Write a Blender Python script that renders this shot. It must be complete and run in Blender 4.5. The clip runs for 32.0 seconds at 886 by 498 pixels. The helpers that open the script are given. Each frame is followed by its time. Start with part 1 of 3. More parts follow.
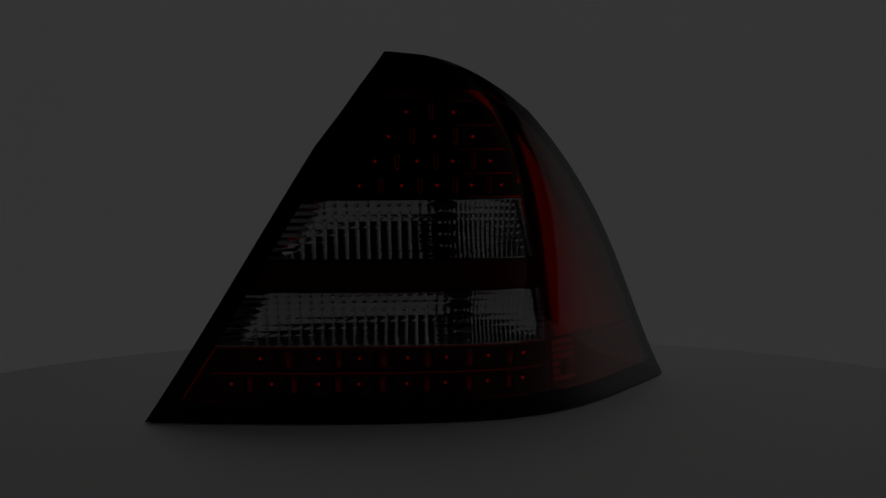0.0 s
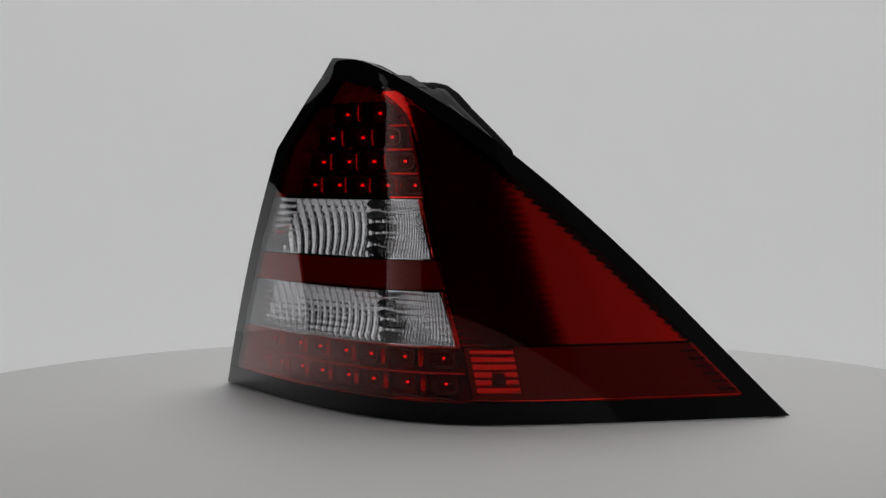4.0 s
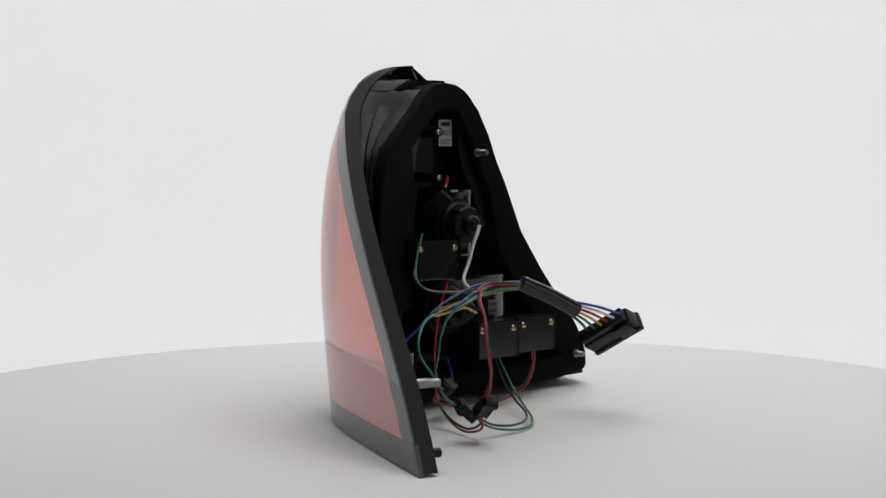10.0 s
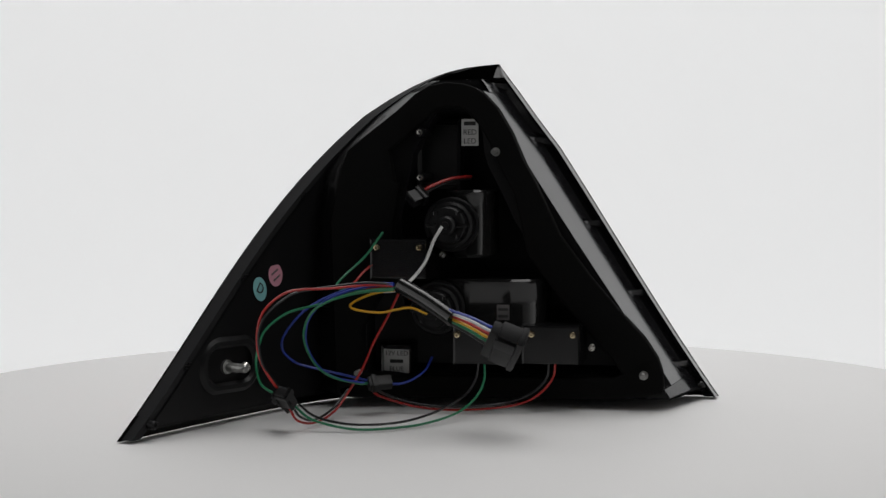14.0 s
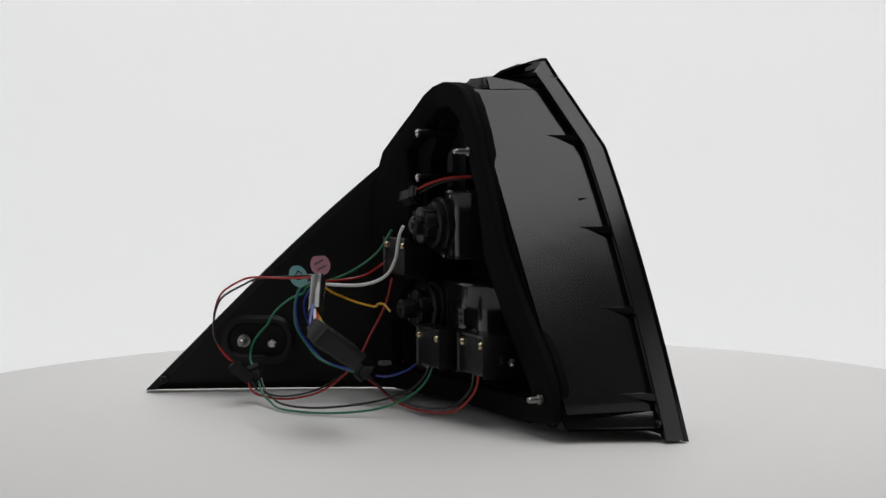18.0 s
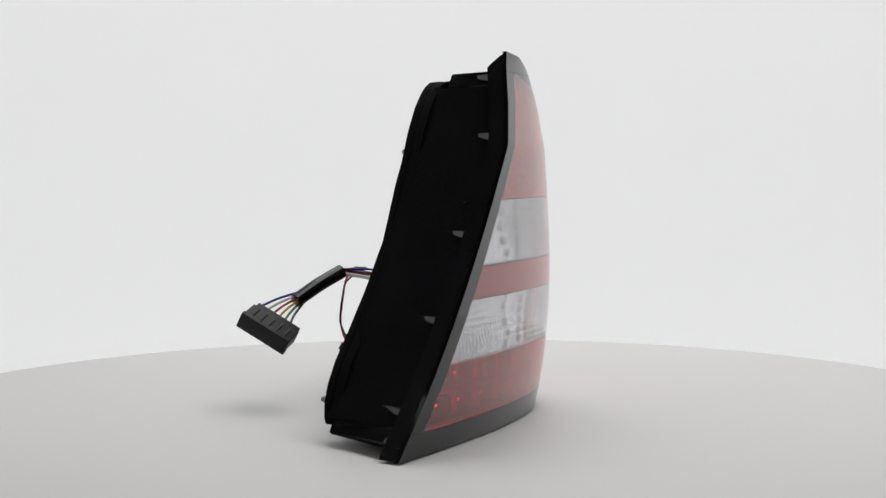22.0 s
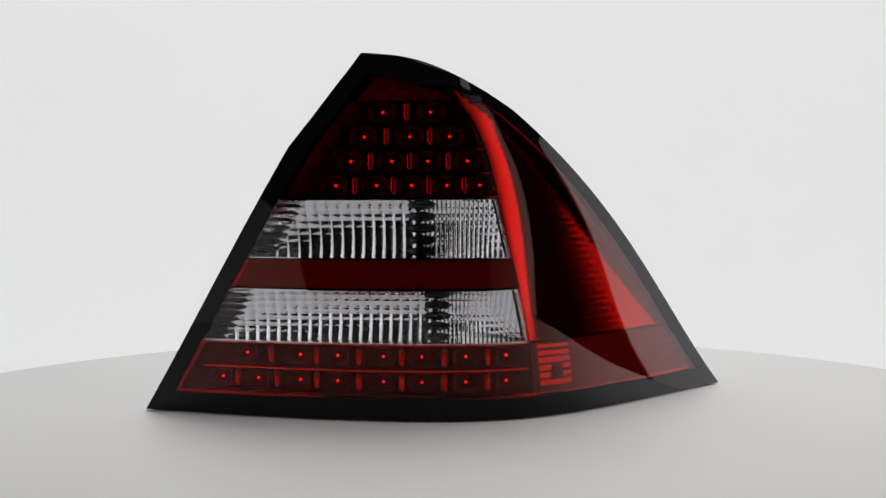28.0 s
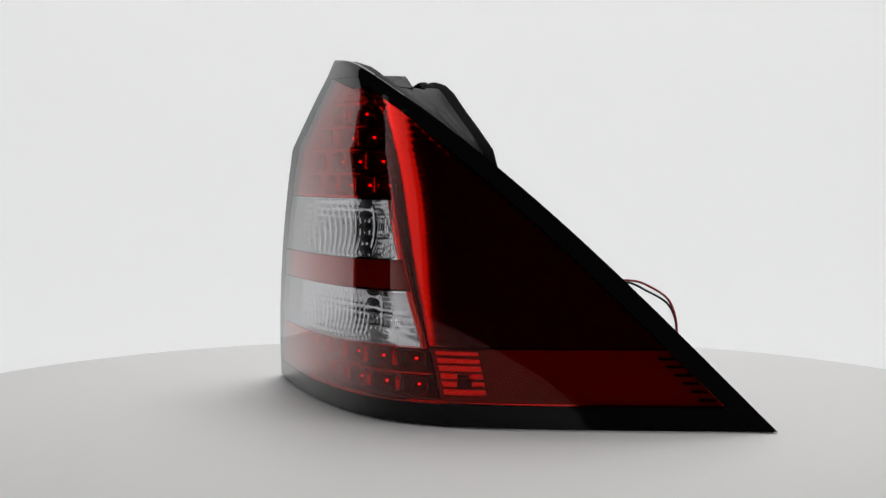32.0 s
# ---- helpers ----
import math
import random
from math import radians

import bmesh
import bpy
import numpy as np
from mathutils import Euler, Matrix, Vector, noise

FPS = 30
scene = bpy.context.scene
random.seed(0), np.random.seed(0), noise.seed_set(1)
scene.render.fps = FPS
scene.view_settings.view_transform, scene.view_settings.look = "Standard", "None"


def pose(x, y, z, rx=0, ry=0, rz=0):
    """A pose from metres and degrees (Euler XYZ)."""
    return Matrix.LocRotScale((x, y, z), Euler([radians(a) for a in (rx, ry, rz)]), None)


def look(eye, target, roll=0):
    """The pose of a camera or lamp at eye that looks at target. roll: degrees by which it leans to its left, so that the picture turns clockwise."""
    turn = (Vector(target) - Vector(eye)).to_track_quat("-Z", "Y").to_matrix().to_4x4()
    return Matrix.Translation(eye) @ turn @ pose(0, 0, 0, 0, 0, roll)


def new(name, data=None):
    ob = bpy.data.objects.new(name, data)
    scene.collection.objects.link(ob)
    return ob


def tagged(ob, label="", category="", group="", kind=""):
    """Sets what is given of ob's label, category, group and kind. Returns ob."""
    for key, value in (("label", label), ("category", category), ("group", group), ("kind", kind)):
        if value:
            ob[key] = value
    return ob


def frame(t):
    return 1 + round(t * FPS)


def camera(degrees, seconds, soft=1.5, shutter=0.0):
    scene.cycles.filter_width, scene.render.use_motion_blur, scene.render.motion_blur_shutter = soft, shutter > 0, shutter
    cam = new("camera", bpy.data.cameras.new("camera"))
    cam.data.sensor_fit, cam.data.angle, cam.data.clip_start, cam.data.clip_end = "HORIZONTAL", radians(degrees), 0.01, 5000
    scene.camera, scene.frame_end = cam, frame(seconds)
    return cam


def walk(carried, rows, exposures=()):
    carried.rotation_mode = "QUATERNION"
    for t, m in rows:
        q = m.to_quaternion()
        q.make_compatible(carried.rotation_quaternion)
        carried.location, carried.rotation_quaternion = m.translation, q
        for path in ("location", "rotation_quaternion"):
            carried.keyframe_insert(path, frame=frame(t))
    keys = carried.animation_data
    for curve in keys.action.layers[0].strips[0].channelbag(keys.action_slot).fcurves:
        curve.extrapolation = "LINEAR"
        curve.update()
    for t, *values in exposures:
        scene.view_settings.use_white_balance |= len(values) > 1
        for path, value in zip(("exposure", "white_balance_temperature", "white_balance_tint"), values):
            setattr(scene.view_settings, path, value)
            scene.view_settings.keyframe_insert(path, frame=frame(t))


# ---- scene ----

# camera: stands still in front of the turntable
cam = camera(34.07, 32.0, soft=1.5)
EYE = pose(0, -1.0779, 0.1775, 0, 0, -0.099) @ pose(0, 0, 0, 90 - 3.134) @ pose(0, 0, 0, 0, 0, -0.289)
walk(cam, [(0.0, EYE), (32.0, EYE)],
     exposures=[(0.0, -4.55), (0.5, -3.7), (1.0, -3.0), (1.5, -2.4), (2.0, -2.1), (2.5, -1.65), (3.0, -1.24), (3.5, -0.90),
                (4.0, -0.62), (4.5, -0.40), (5.5, -0.08), (6.5, 0.0), (32.0, 0.0)])

# ---- light ----
world = bpy.data.worlds.new("studio")
scene.world = world
world.use_nodes = True
world.node_tree.nodes["Background"].inputs[0].default_value = (0.9, 0.95, 1.0, 1)
world.node_tree.nodes["Background"].inputs[1].default_value = 0.02


def area_lamp(name, eye, target, w, h, watts, colour=(1, 1, 1)):
    data = bpy.data.lights.new(name, "AREA")
    data.shape, data.size, data.size_y, data.energy, data.color = "RECTANGLE", w, h, watts, colour
    ob = new(name, data)
    ob.matrix_world = look(eye, target)
    return ob


def around(deg, r, z):
    """A place at deg degrees to the right of the camera's side of the table."""
    a = radians(deg - 90)
    return (r * math.cos(a), r * math.sin(a), z)


# two softboxes bent round the table in upright strips, each brightest at its outer end
for first, step, width, watts in ((-66.5, 5.05, 0.1030, (0.60, 0.46, 0.37, 0.31, 0.27, 0.24)),
                                  (66, -5.9, 0.1206, (0.44, 0.38, 0.28, 0.19, 0.13, 0.09, 0.07))):
    for i, w in enumerate(watts):
        area_lamp("softbox_lamp", around(first + step * i, 1.165, 0.42), (0, 0, 0.42), width, 1.56, w * 1.3, (1, 0.992, 0.982))
area_lamp("overhead_lamp", (0.25, 0.16, 1.5), (0.10, 0.1, 0), 1.9, 0.95, 15.2, (1.0, 0.99, 0.985))


# ---- materials ----
def material(name):
    m = bpy.data.materials.new(name)
    m.use_nodes = True
    return m, m.node_tree.nodes, m.node_tree.links, m.node_tree.nodes["Principled BSDF"]


def plain(name, colour, rough=0.5, metal=0.0, var=0.1, scale=60.0, bump=0.0, bump_scale=400.0, coat=0.0, spec=0.5):
    m, nodes, links, bsdf = material(name)
    bsdf.inputs["Roughness"].default_value = rough
    bsdf.inputs["Metallic"].default_value = metal
    bsdf.inputs["Coat Weight"].default_value = coat
    bsdf.inputs["Coat Roughness"].default_value = 0.05
    bsdf.inputs["Specular IOR Level"].default_value = spec
    place = nodes.new("ShaderNodeTexCoord")
    n = nodes.new("ShaderNodeTexNoise")
    n.inputs["Scale"].default_value, n.inputs["Detail"].default_value = scale, 5
    links.new(place.outputs["Object"], n.inputs["Vector"])
    ramp = nodes.new("ShaderNodeMapRange")
    ramp.inputs["To Min"].default_value, ramp.inputs["To Max"].default_value = 1 - var, 1 + var
    links.new(n.outputs["Fac"], ramp.inputs["Value"])
    mix = nodes.new("ShaderNodeVectorMath")
    mix.operation = "SCALE"
    mix.inputs[0].default_value = colour
    links.new(ramp.outputs["Result"], mix.inputs["Scale"])
    links.new(mix.outputs[0], bsdf.inputs["Base Color"])
    if rough > 0.02:
        r2 = nodes.new("ShaderNodeMapRange")
        r2.inputs["To Min"].default_value, r2.inputs["To Max"].default_value = rough * 0.8, min(1, rough * 1.2)
        links.new(n.outputs["Fac"], r2.inputs["Value"])
        links.new(r2.outputs["Result"], bsdf.inputs["Roughness"])
    if bump:
        fine = nodes.new("ShaderNodeTexNoise")
        fine.inputs["Scale"].default_value, fine.inputs["Detail"].default_value = bump_scale, 4
        links.new(place.outputs["Object"], fine.inputs["Vector"])
        b = nodes.new("ShaderNodeBump")
        b.inputs["Strength"].default_value, b.inputs["Distance"].default_value = bump, 0.0005
        links.new(fine.outputs["Fac"], b.inputs["Height"])
        links.new(b.outputs["Normal"], bsdf.inputs["Normal"])
    return m


def tinted(name, colour, rough=0.02, body="ShaderNodeBsdfTransparent", low=0.017, fall=2.6):
    """Moulded plastic, see-through or solid: its body takes the colour, and the skin mirrors by Fresnel."""
    m, nodes, links, bsdf = material(name)
    clear = nodes.new(body)
    clear.inputs["Color"].default_value = (*colour, 1)
    gloss = nodes.new("ShaderNodeBsdfGlossy")
    gloss.inputs["Roughness"].default_value = rough
    edge = nodes.new("ShaderNodeLayerWeight")
    edge.inputs["Blend"].default_value = 0.5
    power = nodes.new("ShaderNodeMath")
    power.operation = "POWER"
    power.inputs[1].default_value = fall
    links.new(edge.outputs["Facing"], power.inputs[0])
    fresnel = nodes.new("ShaderNodeMapRange")
    fresnel.inputs["To Min"].default_value, fresnel.inputs["To Max"].default_value = low, 1.0
    links.new(power.outputs[0], fresnel.inputs["Value"])
    mix = nodes.new("ShaderNodeMixShader")
    links.new(fresnel.outputs[0], mix.inputs[0])
    links.new(clear.outputs[0], mix.inputs[1])
    links.new(gloss.outputs[0], mix.inputs[2])
    links.new(mix.outputs[0], nodes["Material Output"].inputs["Surface"])
    nodes.remove(bsdf)
    return m


WHITE_GLOW_PAPER = plain("white_glow_backdrop_paper", (0.80, 0.805, 0.81), 0.9, var=0.015, scale=1.2)
# the paper is no lamp: an even emission is added for the backdrop's brightness
glow = WHITE_GLOW_PAPER.node_tree.nodes["Principled BSDF"]
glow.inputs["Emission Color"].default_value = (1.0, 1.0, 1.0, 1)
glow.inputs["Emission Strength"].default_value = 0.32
WHITE_TABLE = plain("white_turntable_laminate", (0.74, 0.735, 0.73), 0.55, var=0.02, scale=9, bump=0.05)
GLOSS_BLACK = tinted("glossy_black_lens_border", (0.004, 0.004, 0.004), 0.03, "ShaderNodeBsdfDiffuse", 0.014, 3.2)
BLACK_ABS = plain("black_moulded_plastic", (0.007, 0.007, 0.0075), 0.24, var=0.25, scale=30, bump=0.03, bump_scale=900, spec=0.45)
BLACK_WALL = plain("black_housing_plastic", (0.008, 0.008, 0.0085), 0.36, var=0.2, scale=30, bump=0.03, bump_scale=900, spec=0.12)
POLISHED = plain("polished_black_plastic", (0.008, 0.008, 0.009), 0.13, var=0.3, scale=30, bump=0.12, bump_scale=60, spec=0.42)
RIM_GREY = plain("grey_black_plastic", (0.020, 0.020, 0.021), 0.55, var=0.2, scale=40, bump=0.08, bump_scale=900, spec=0.06)
RIM_BLACK = plain("dull_black_plastic", (0.006, 0.006, 0.0065), 0.42, var=0.25, scale=40, bump=0.08, bump_scale=900, spec=0.25)
FOAM = plain("black_foam_gasket", (0.004, 0.004, 0.004), 0.9, var=0.25, scale=200, bump=0.4, bump_scale=1500, spec=0.08)
CHROME = plain("bright_reflector_metal", (0.88, 0.88, 0.885), 0.03, 1.0, var=0.03)
SIDE_METAL = plain("side_reflector_metal", (0.82, 0.82, 0.825), 0.10, 1.0, var=0.04)
def ribbed(m, pitch, height, shader="Principled BSDF"):
    """Fine level ribs pressed into a sheet."""
    nodes, links = m.node_tree.nodes, m.node_tree.links
    place, wave, b = nodes.new("ShaderNodeTexCoord"), nodes.new("ShaderNodeTexWave"), nodes.new("ShaderNodeBump")
    wave.bands_direction = "Z"
    wave.inputs["Scale"].default_value = math.pi / (10 * pitch)
    b.inputs["Strength"].default_value, b.inputs["Distance"].default_value = 1.0, height
    links.new(place.outputs["Object"], wave.inputs["Vector"])
    links.new(wave.outputs["Fac"], b.inputs["Height"])
    links.new(b.outputs["Normal"], nodes[shader].inputs["Normal"])


ribbed(SIDE_METAL, 0.0050, 0.00014)
PANEL = plain("smoked_panel_plastic", (0.016, 0.014, 0.014), 0.25, var=0.2, scale=150, spec=0.4)
SATIN = plain("satin_reflector_metal", (0.55, 0.55, 0.56), 0.12, 1.0, var=0.1, scale=400)
WELL = plain("smoked_well_plastic", (0.012, 0.011, 0.011), 0.42, var=0.2, scale=200, spec=0.25)
RED = tinted("red_lens_plastic", (0.955, 0.30, 0.25))
SMOOTH_BLACK = plain("smooth_black_plastic", (0.01, 0.01, 0.01), 0.12, var=0.2)
BACKING = plain("grey_backing_plastic", (0.09, 0.085, 0.085), 0.55, var=0.15, scale=120)
TOP_BACKING = plain("pale_backing_plastic", (0.22, 0.21, 0.21), 0.28, 0.6, var=0.15, scale=120)
ribbed(TOP_BACKING, 0.0042, 0.00030)
RETRO = plain("reflector_prisms", (0.11, 0.105, 0.105), 0.45, var=0.2, scale=300, bump=0.6, bump_scale=1200)
STEEL = plain("zinc_plated_steel", (0.62, 0.60, 0.56), 0.28, 1.0, var=0.15, scale=300)
DULL_STEEL = plain("dull_zinc_steel", (0.30, 0.30, 0.29), 0.40, 1.0, var=0.2, scale=300)
BRASS = plain("brassy_screw_steel", (0.66, 0.55, 0.36), 0.25, 1.0, var=0.15, scale=300)
LABEL = plain("white_paper_label", (0.48, 0.48, 0.47), 0.7, var=0.06, scale=150)
INK = plain("black_print", (0.02, 0.02, 0.02), 0.7)
PINK = plain("pink_sticker", (0.52, 0.24, 0.30), 0.6, var=0.05)
CYAN = plain("pale_blue_sticker", (0.20, 0.46, 0.47), 0.6, var=0.05)
WIRES = {"red": plain("red_wire", (0.36, 0.012, 0.010), 0.35, var=0.08), "green": plain("green_wire", (0.012, 0.17, 0.075), 0.35, var=0.08),
         "blue": plain("blue_wire", (0.012, 0.035, 0.30), 0.35, var=0.08), "white": plain("white_wire", (0.68, 0.68, 0.67), 0.4, var=0.05),
         "yellow": plain("yellow_wire", (0.62, 0.33, 0.012), 0.35, var=0.08), "black": plain("black_wire", (0.010, 0.010, 0.011), 0.3, var=0.2)}
CLEAR = tinted("clear_lens_plastic", (0.93, 0.93, 0.94))
ribbed(CLEAR, 0.0047, 0.00006, "Glossy BSDF")


def lit(name, colour, strength):
    m, nodes, links, bsdf = material(name)
    bsdf.inputs["Base Color"].default_value = (0.25, 0.02, 0.015, 1)
    bsdf.inputs["Roughness"].default_value = 0.2
    bsdf.inputs["Emission Color"].default_value = (*colour, 1)
    bsdf.inputs["Emission Strength"].default_value = strength
    return m


LED_RED = lit("red_led", (1.0, 0.022, 0.010), 1.3)


# ---- mesh helpers ----
def part(name, bm, mat, parent, label="", smooth=True):
    me = bpy.data.meshes.new(name)
    bm.normal_update()
    bm.to_mesh(me)
    bm.free()
    me.materials.append(mat)
    if smooth:
        me.polygons.foreach_set("use_smooth", [True] * len(me.polygons))
        me.set_sharp_from_angle(angle=radians(32))
    ob = new(name, me)
    if parent:
        ob.parent = parent
    if label:
        ob["label"] = label
    return ob


def grid_faces(bm, rows, close_u=False):
    for a, b in zip(rows[:-1], rows[1:]):
        n = len(a)
        for i in range(n if close_u else n - 1):
            j = (i + 1) % n
            try:
                bm.faces.new((a[i], a[j], b[j], b[i]))
            except ValueError:
                pass


def sheet(bm, pts, thick_dirs=None):
    """A grid of points rows x columns; with thick_dirs (same grid) a closed slab."""
    front = [[bm.verts.new(p) for p in row] for row in pts]
    grid_faces(bm, front)
    if thick_dirs is None:
        return
    back = [[bm.verts.new(p + d) for p, d in zip(row, drow)] for row, drow in zip(pts, thick_dirs)]
    grid_faces(bm, [r[::-1] for r in back])
    ring_f = front[0] + [r[-1] for r in front[1:]] + front[-1][-2::-1] + [r[0] for r in front[-2:0:-1]]
    ring_b = back[0] + [r[-1] for r in back[1:]] + back[-1][-2::-1] + [r[0] for r in back[-2:0:-1]]
    n = len(ring_f)
    for i in range(n):
        j = (i + 1) % n
        bm.faces.new((ring_f[j], ring_f[i], ring_b[i], ring_b[j]))


def join(*bms):
    out = bms[0]
    for b in bms[1:]:
        me = bpy.data.meshes.new("tmp")
        b.to_mesh(me)
        b.free()
        out.from_mesh(me)
        bpy.data.meshes.remove(me)
    return out


def lathe(bm, origin, axis, prof, n=20):
    """A turned solid: rings of (radius, height) along the axis."""
    axis = Vector(axis).normalized()
    u = axis.orthogonal().normalized()
    v = axis.cross(u)
    rows = []
    for r, h in prof:
        rows.append([bm.verts.new(Vector(origin) + axis * h + (u * math.cos(2 * math.pi * i / n) + v * math.sin(2 * math.pi * i / n)) * max(r, 1e-5)) for i in range(n)])
    grid_faces(bm, rows, True)
    bm.faces.new(rows[0][::-1])
    bm.faces.new(rows[-1])
    return bm


def block(centre, ex, ey, ez, bevel=0.0008, bm=None):
    """A box by its centre and three half edges, with rounded edges."""
    tmp = bmesh.new()
    bmesh.ops.create_cube(tmp, size=2)
    ex, ey, ez, c = Vector(ex), Vector(ey), Vector(ez), Vector(centre)
    for v in tmp.verts:
        v.co = c + ex * v.co.x + ey * v.co.y + ez * v.co.z
    if bevel:
        bmesh.ops.bevel(tmp, geom=tmp.edges[:], offset=bevel, segments=2, affect="EDGES", profile=0.6)
    bmesh.ops.recalc_face_normals(tmp, faces=tmp.faces[:])
    return join(bm, tmp) if bm else tmp


def smooth_line(pts, per=8):
    pts = [Vector(p) for p in pts]
    ext = [pts[0] * 2 - pts[1]] + pts + [pts[-1] * 2 - pts[-2]]
    out = []
    for k in range(1, len(ext) - 2):
        p0, p1, p2, p3 = ext[k - 1:k + 3]
        for i in range(per):
            t = i / per
            out.append(0.5 * (2 * p1 + (p2 - p0) * t + (2 * p0 - 5 * p1 + 4 * p2 - p3) * t * t + (3 * p1 - p0 - 3 * p2 + p3) * t ** 3))
    return out + [pts[-1]]


def tube(pts, r, per=8, n=8):
    bm = bmesh.new()
    line = smooth_line(pts, per)
    tan = [(line[min(i + 1, len(line) - 1)] - line[max(i - 1, 0)]).normalized() for i in range(len(line))]
    u = tan[0].orthogonal().normalized()
    rows = []
    for p, t in zip(line, tan):
        u = (u - t * u.dot(t)).normalized()
        v = t.cross(u)
        rows.append([bm.verts.new(p + (u * math.cos(2 * math.pi * i / n) + v * math.sin(2 * math.pi * i / n)) * r) for i in range(n)])
    grid_faces(bm, rows, True)
    bm.faces.new(rows[0][::-1])
    bm.faces.new(rows[-1])
    return bm


# ---- the lamp's outer skin: level cuts from the inner edge to the rear edge ----
CUT_Z = np.array([0, .03, .06, .10, .13, .16, .18, .194, .22, .235, .25, .257, .26])
EDGE_IN = np.array([(-.2205, -.0100), (-.2018, -.0212), (-.1846, -.0312), (-.1616, -.0428), (-.1443, -.0505), (-.1264, -.0570),
                    (-.1147, -.0610), (-.1064, -.0640), (-.0857, -.0615), (-.0744, -.0595), (-.0627, -.0575), (-.0575, -.0570), (-.0552, -.0566)])
EDGE_OUT = np.array([(.2285, .1115), (.2070, .0910), (.1852, .0697), (.1565, .0395), (.1351, .0155), (.1110, -.0068),
                     (.0935, -.0215), (.0800, -.0328), (.0495, -.0520), (.0270, -.0605), (-.0030, -.0645), (-.0270, -.0630), (-.0540, -.0567)])
EDGE_OUT[:, 0] += np.interp(CUT_Z, [0, .03, .16, .20, .22, .25], [.0010, .0024, .0024, .0018, .0010, 0])
TURN_Z = [0, .10, .20]
TURN_AT, TURN_BY = [.550, .597, .755], [1.249, 1.228, 1.060]
TURN_HALF, TURN_FRONT, TURN_SIDE = .237, .39, .074


FINE_Z = np.linspace(0, .26, 1041)
CREASE = .194


def flowing(z, x, y):
    """A smooth monotone curve through the points (x, y), read at z."""
    h, d = np.diff(x), np.diff(y) / np.diff(x)
    m = np.concatenate([[d[0]], np.where(d[1:] * d[:-1] > 0, 2 * d[1:] * d[:-1] / np.where(abs(d[1:] + d[:-1]) > 1e-9, d[1:] + d[:-1], 1), 0), [d[-1] * 1.3]])
    k = np.clip(np.searchsorted(x, z) - 1, 0, len(h) - 1)
    t = (z - x[k]) / h[k]
    return y[k] * (1 + 2 * t) * (1 - t) ** 2 + m[k] * h[k] * t * (1 - t) ** 2 + y[k + 1] * t * t * (3 - 2 * t) + m[k + 1] * h[k] * t * t * (t - 1)


def fair(table, crease):
    """The edge in fine steps: one even sweep up to the crease, another above it."""
    low = CUT_Z <= crease
    out = []
    for i in range(2):
        sweep = np.polyfit(CUT_Z[low], table[low, i], 3)
        knots = table[:, i].copy()
        knots[low] = np.polyval(sweep, CUT_Z[low])
        top = CUT_Z >= crease
        out.append(np.where(FINE_Z <= crease, np.polyval(sweep, FINE_Z), flowing(FINE_Z, CUT_Z[top], knots[top])))
    return np.stack(out, 1)


EDGE_IN, EDGE_OUT = fair(EDGE_IN, CREASE), fair(EDGE_OUT, .22)
TURN_AT, TURN_BY = (np.polyval(np.polyfit(TURN_Z, v, 2), FINE_Z) for v in (TURN_AT, TURN_BY))


def at_z(table, z):
    return np.array([np.interp(z, FINE_Z, table[:, i]) for i in range(2)])


class Cut:
    """One level cut of the skin, by its length from the inner edge."""

    def __init__(self, z):
        self.z = z
        a, b = at_z(EDGE_IN, z), at_z(EDGE_OUT, z)
        mid, by = np.interp(z, FINE_Z, TURN_AT), np.interp(z, FINE_Z, TURN_BY)
        by *= 1 - .75 * (max(0, z - .165) / .095) ** 4
        u = np.linspace(0, 1, 900)
        x = np.clip((u - mid) / TURN_HALF, -1, 1)
        t = TURN_FRONT * (np.minimum(u, mid) / mid) ** 2 + TURN_SIDE * np.maximum(u - mid, 0) / (1 - mid)
        t = by * (t + (1 - TURN_FRONT - TURN_SIDE) * ((x + 1) / 2 + np.sin(np.pi * x) / (2 * np.pi)))
        w = np.exp(1j * t)
        w = np.concatenate([[0], np.cumsum((w[1:] + w[:-1]) / 2)])
        w = complex(*a) + w * (complex(*(b - a)) / w[-1])
        self.p = np.stack([w.real, w.imag], 1)
        self.s = np.concatenate([[0], np.cumsum(np.hypot(*np.diff(self.p, axis=0).T))])
        self.length = self.s[-1]

    def place(self, s, depth=0.0):
        x, y = np.interp(s, self.s, self.p[:, 0]), np.interp(s, self.s, self.p[:, 1])
        if depth:
            d = 0.002
            x0, y0 = np.interp(s - d, self.s, self.p[:, 0]), np.interp(s - d, self.s, self.p[:, 1])
            x1, y1 = np.interp(s + d, self.s, self.p[:, 0]), np.interp(s + d, self.s, self.p[:, 1])
            n = math.hypot(x1 - x0, y1 - y0) or 1
            x, y = x - (y1 - y0) / n * depth, y + (x1 - x0) / n * depth
        return Vector((x, y, self.z))

    def at_x(self, x):
        """The length at which the front face reaches x."""
        return float(np.interp(x, self.p[:, 0], self.s)) if self.p[-1, 0] > self.p[0, 0] else 0.0


SEAM_Z = np.array([.0, .0551, .0944, .1152, .1577, .191, .2160, .2300, .2365, .2400, .2440, .2455])
SEAM_X = np.array([.071, .0653, .0575, .0526, .0425, .034, .0220, .0040, -.0140, -.0280, -.0450, -.0520])
SEAM_X = flowing(np.minimum(FINE_Z, .2455), SEAM_Z, SEAM_X)
TOP_Z, LOW_Z = 0.2450, 0.0165


def seam(c):
    return c.at_x(float(np.interp(c.z, FINE_Z, SEAM_X)))


def lens_end(c):
    """Where the clear windows stop short of the seam."""
    return seam(c) - .0038


def inner(c):
    return min(0.0150, c.length * 0.45)


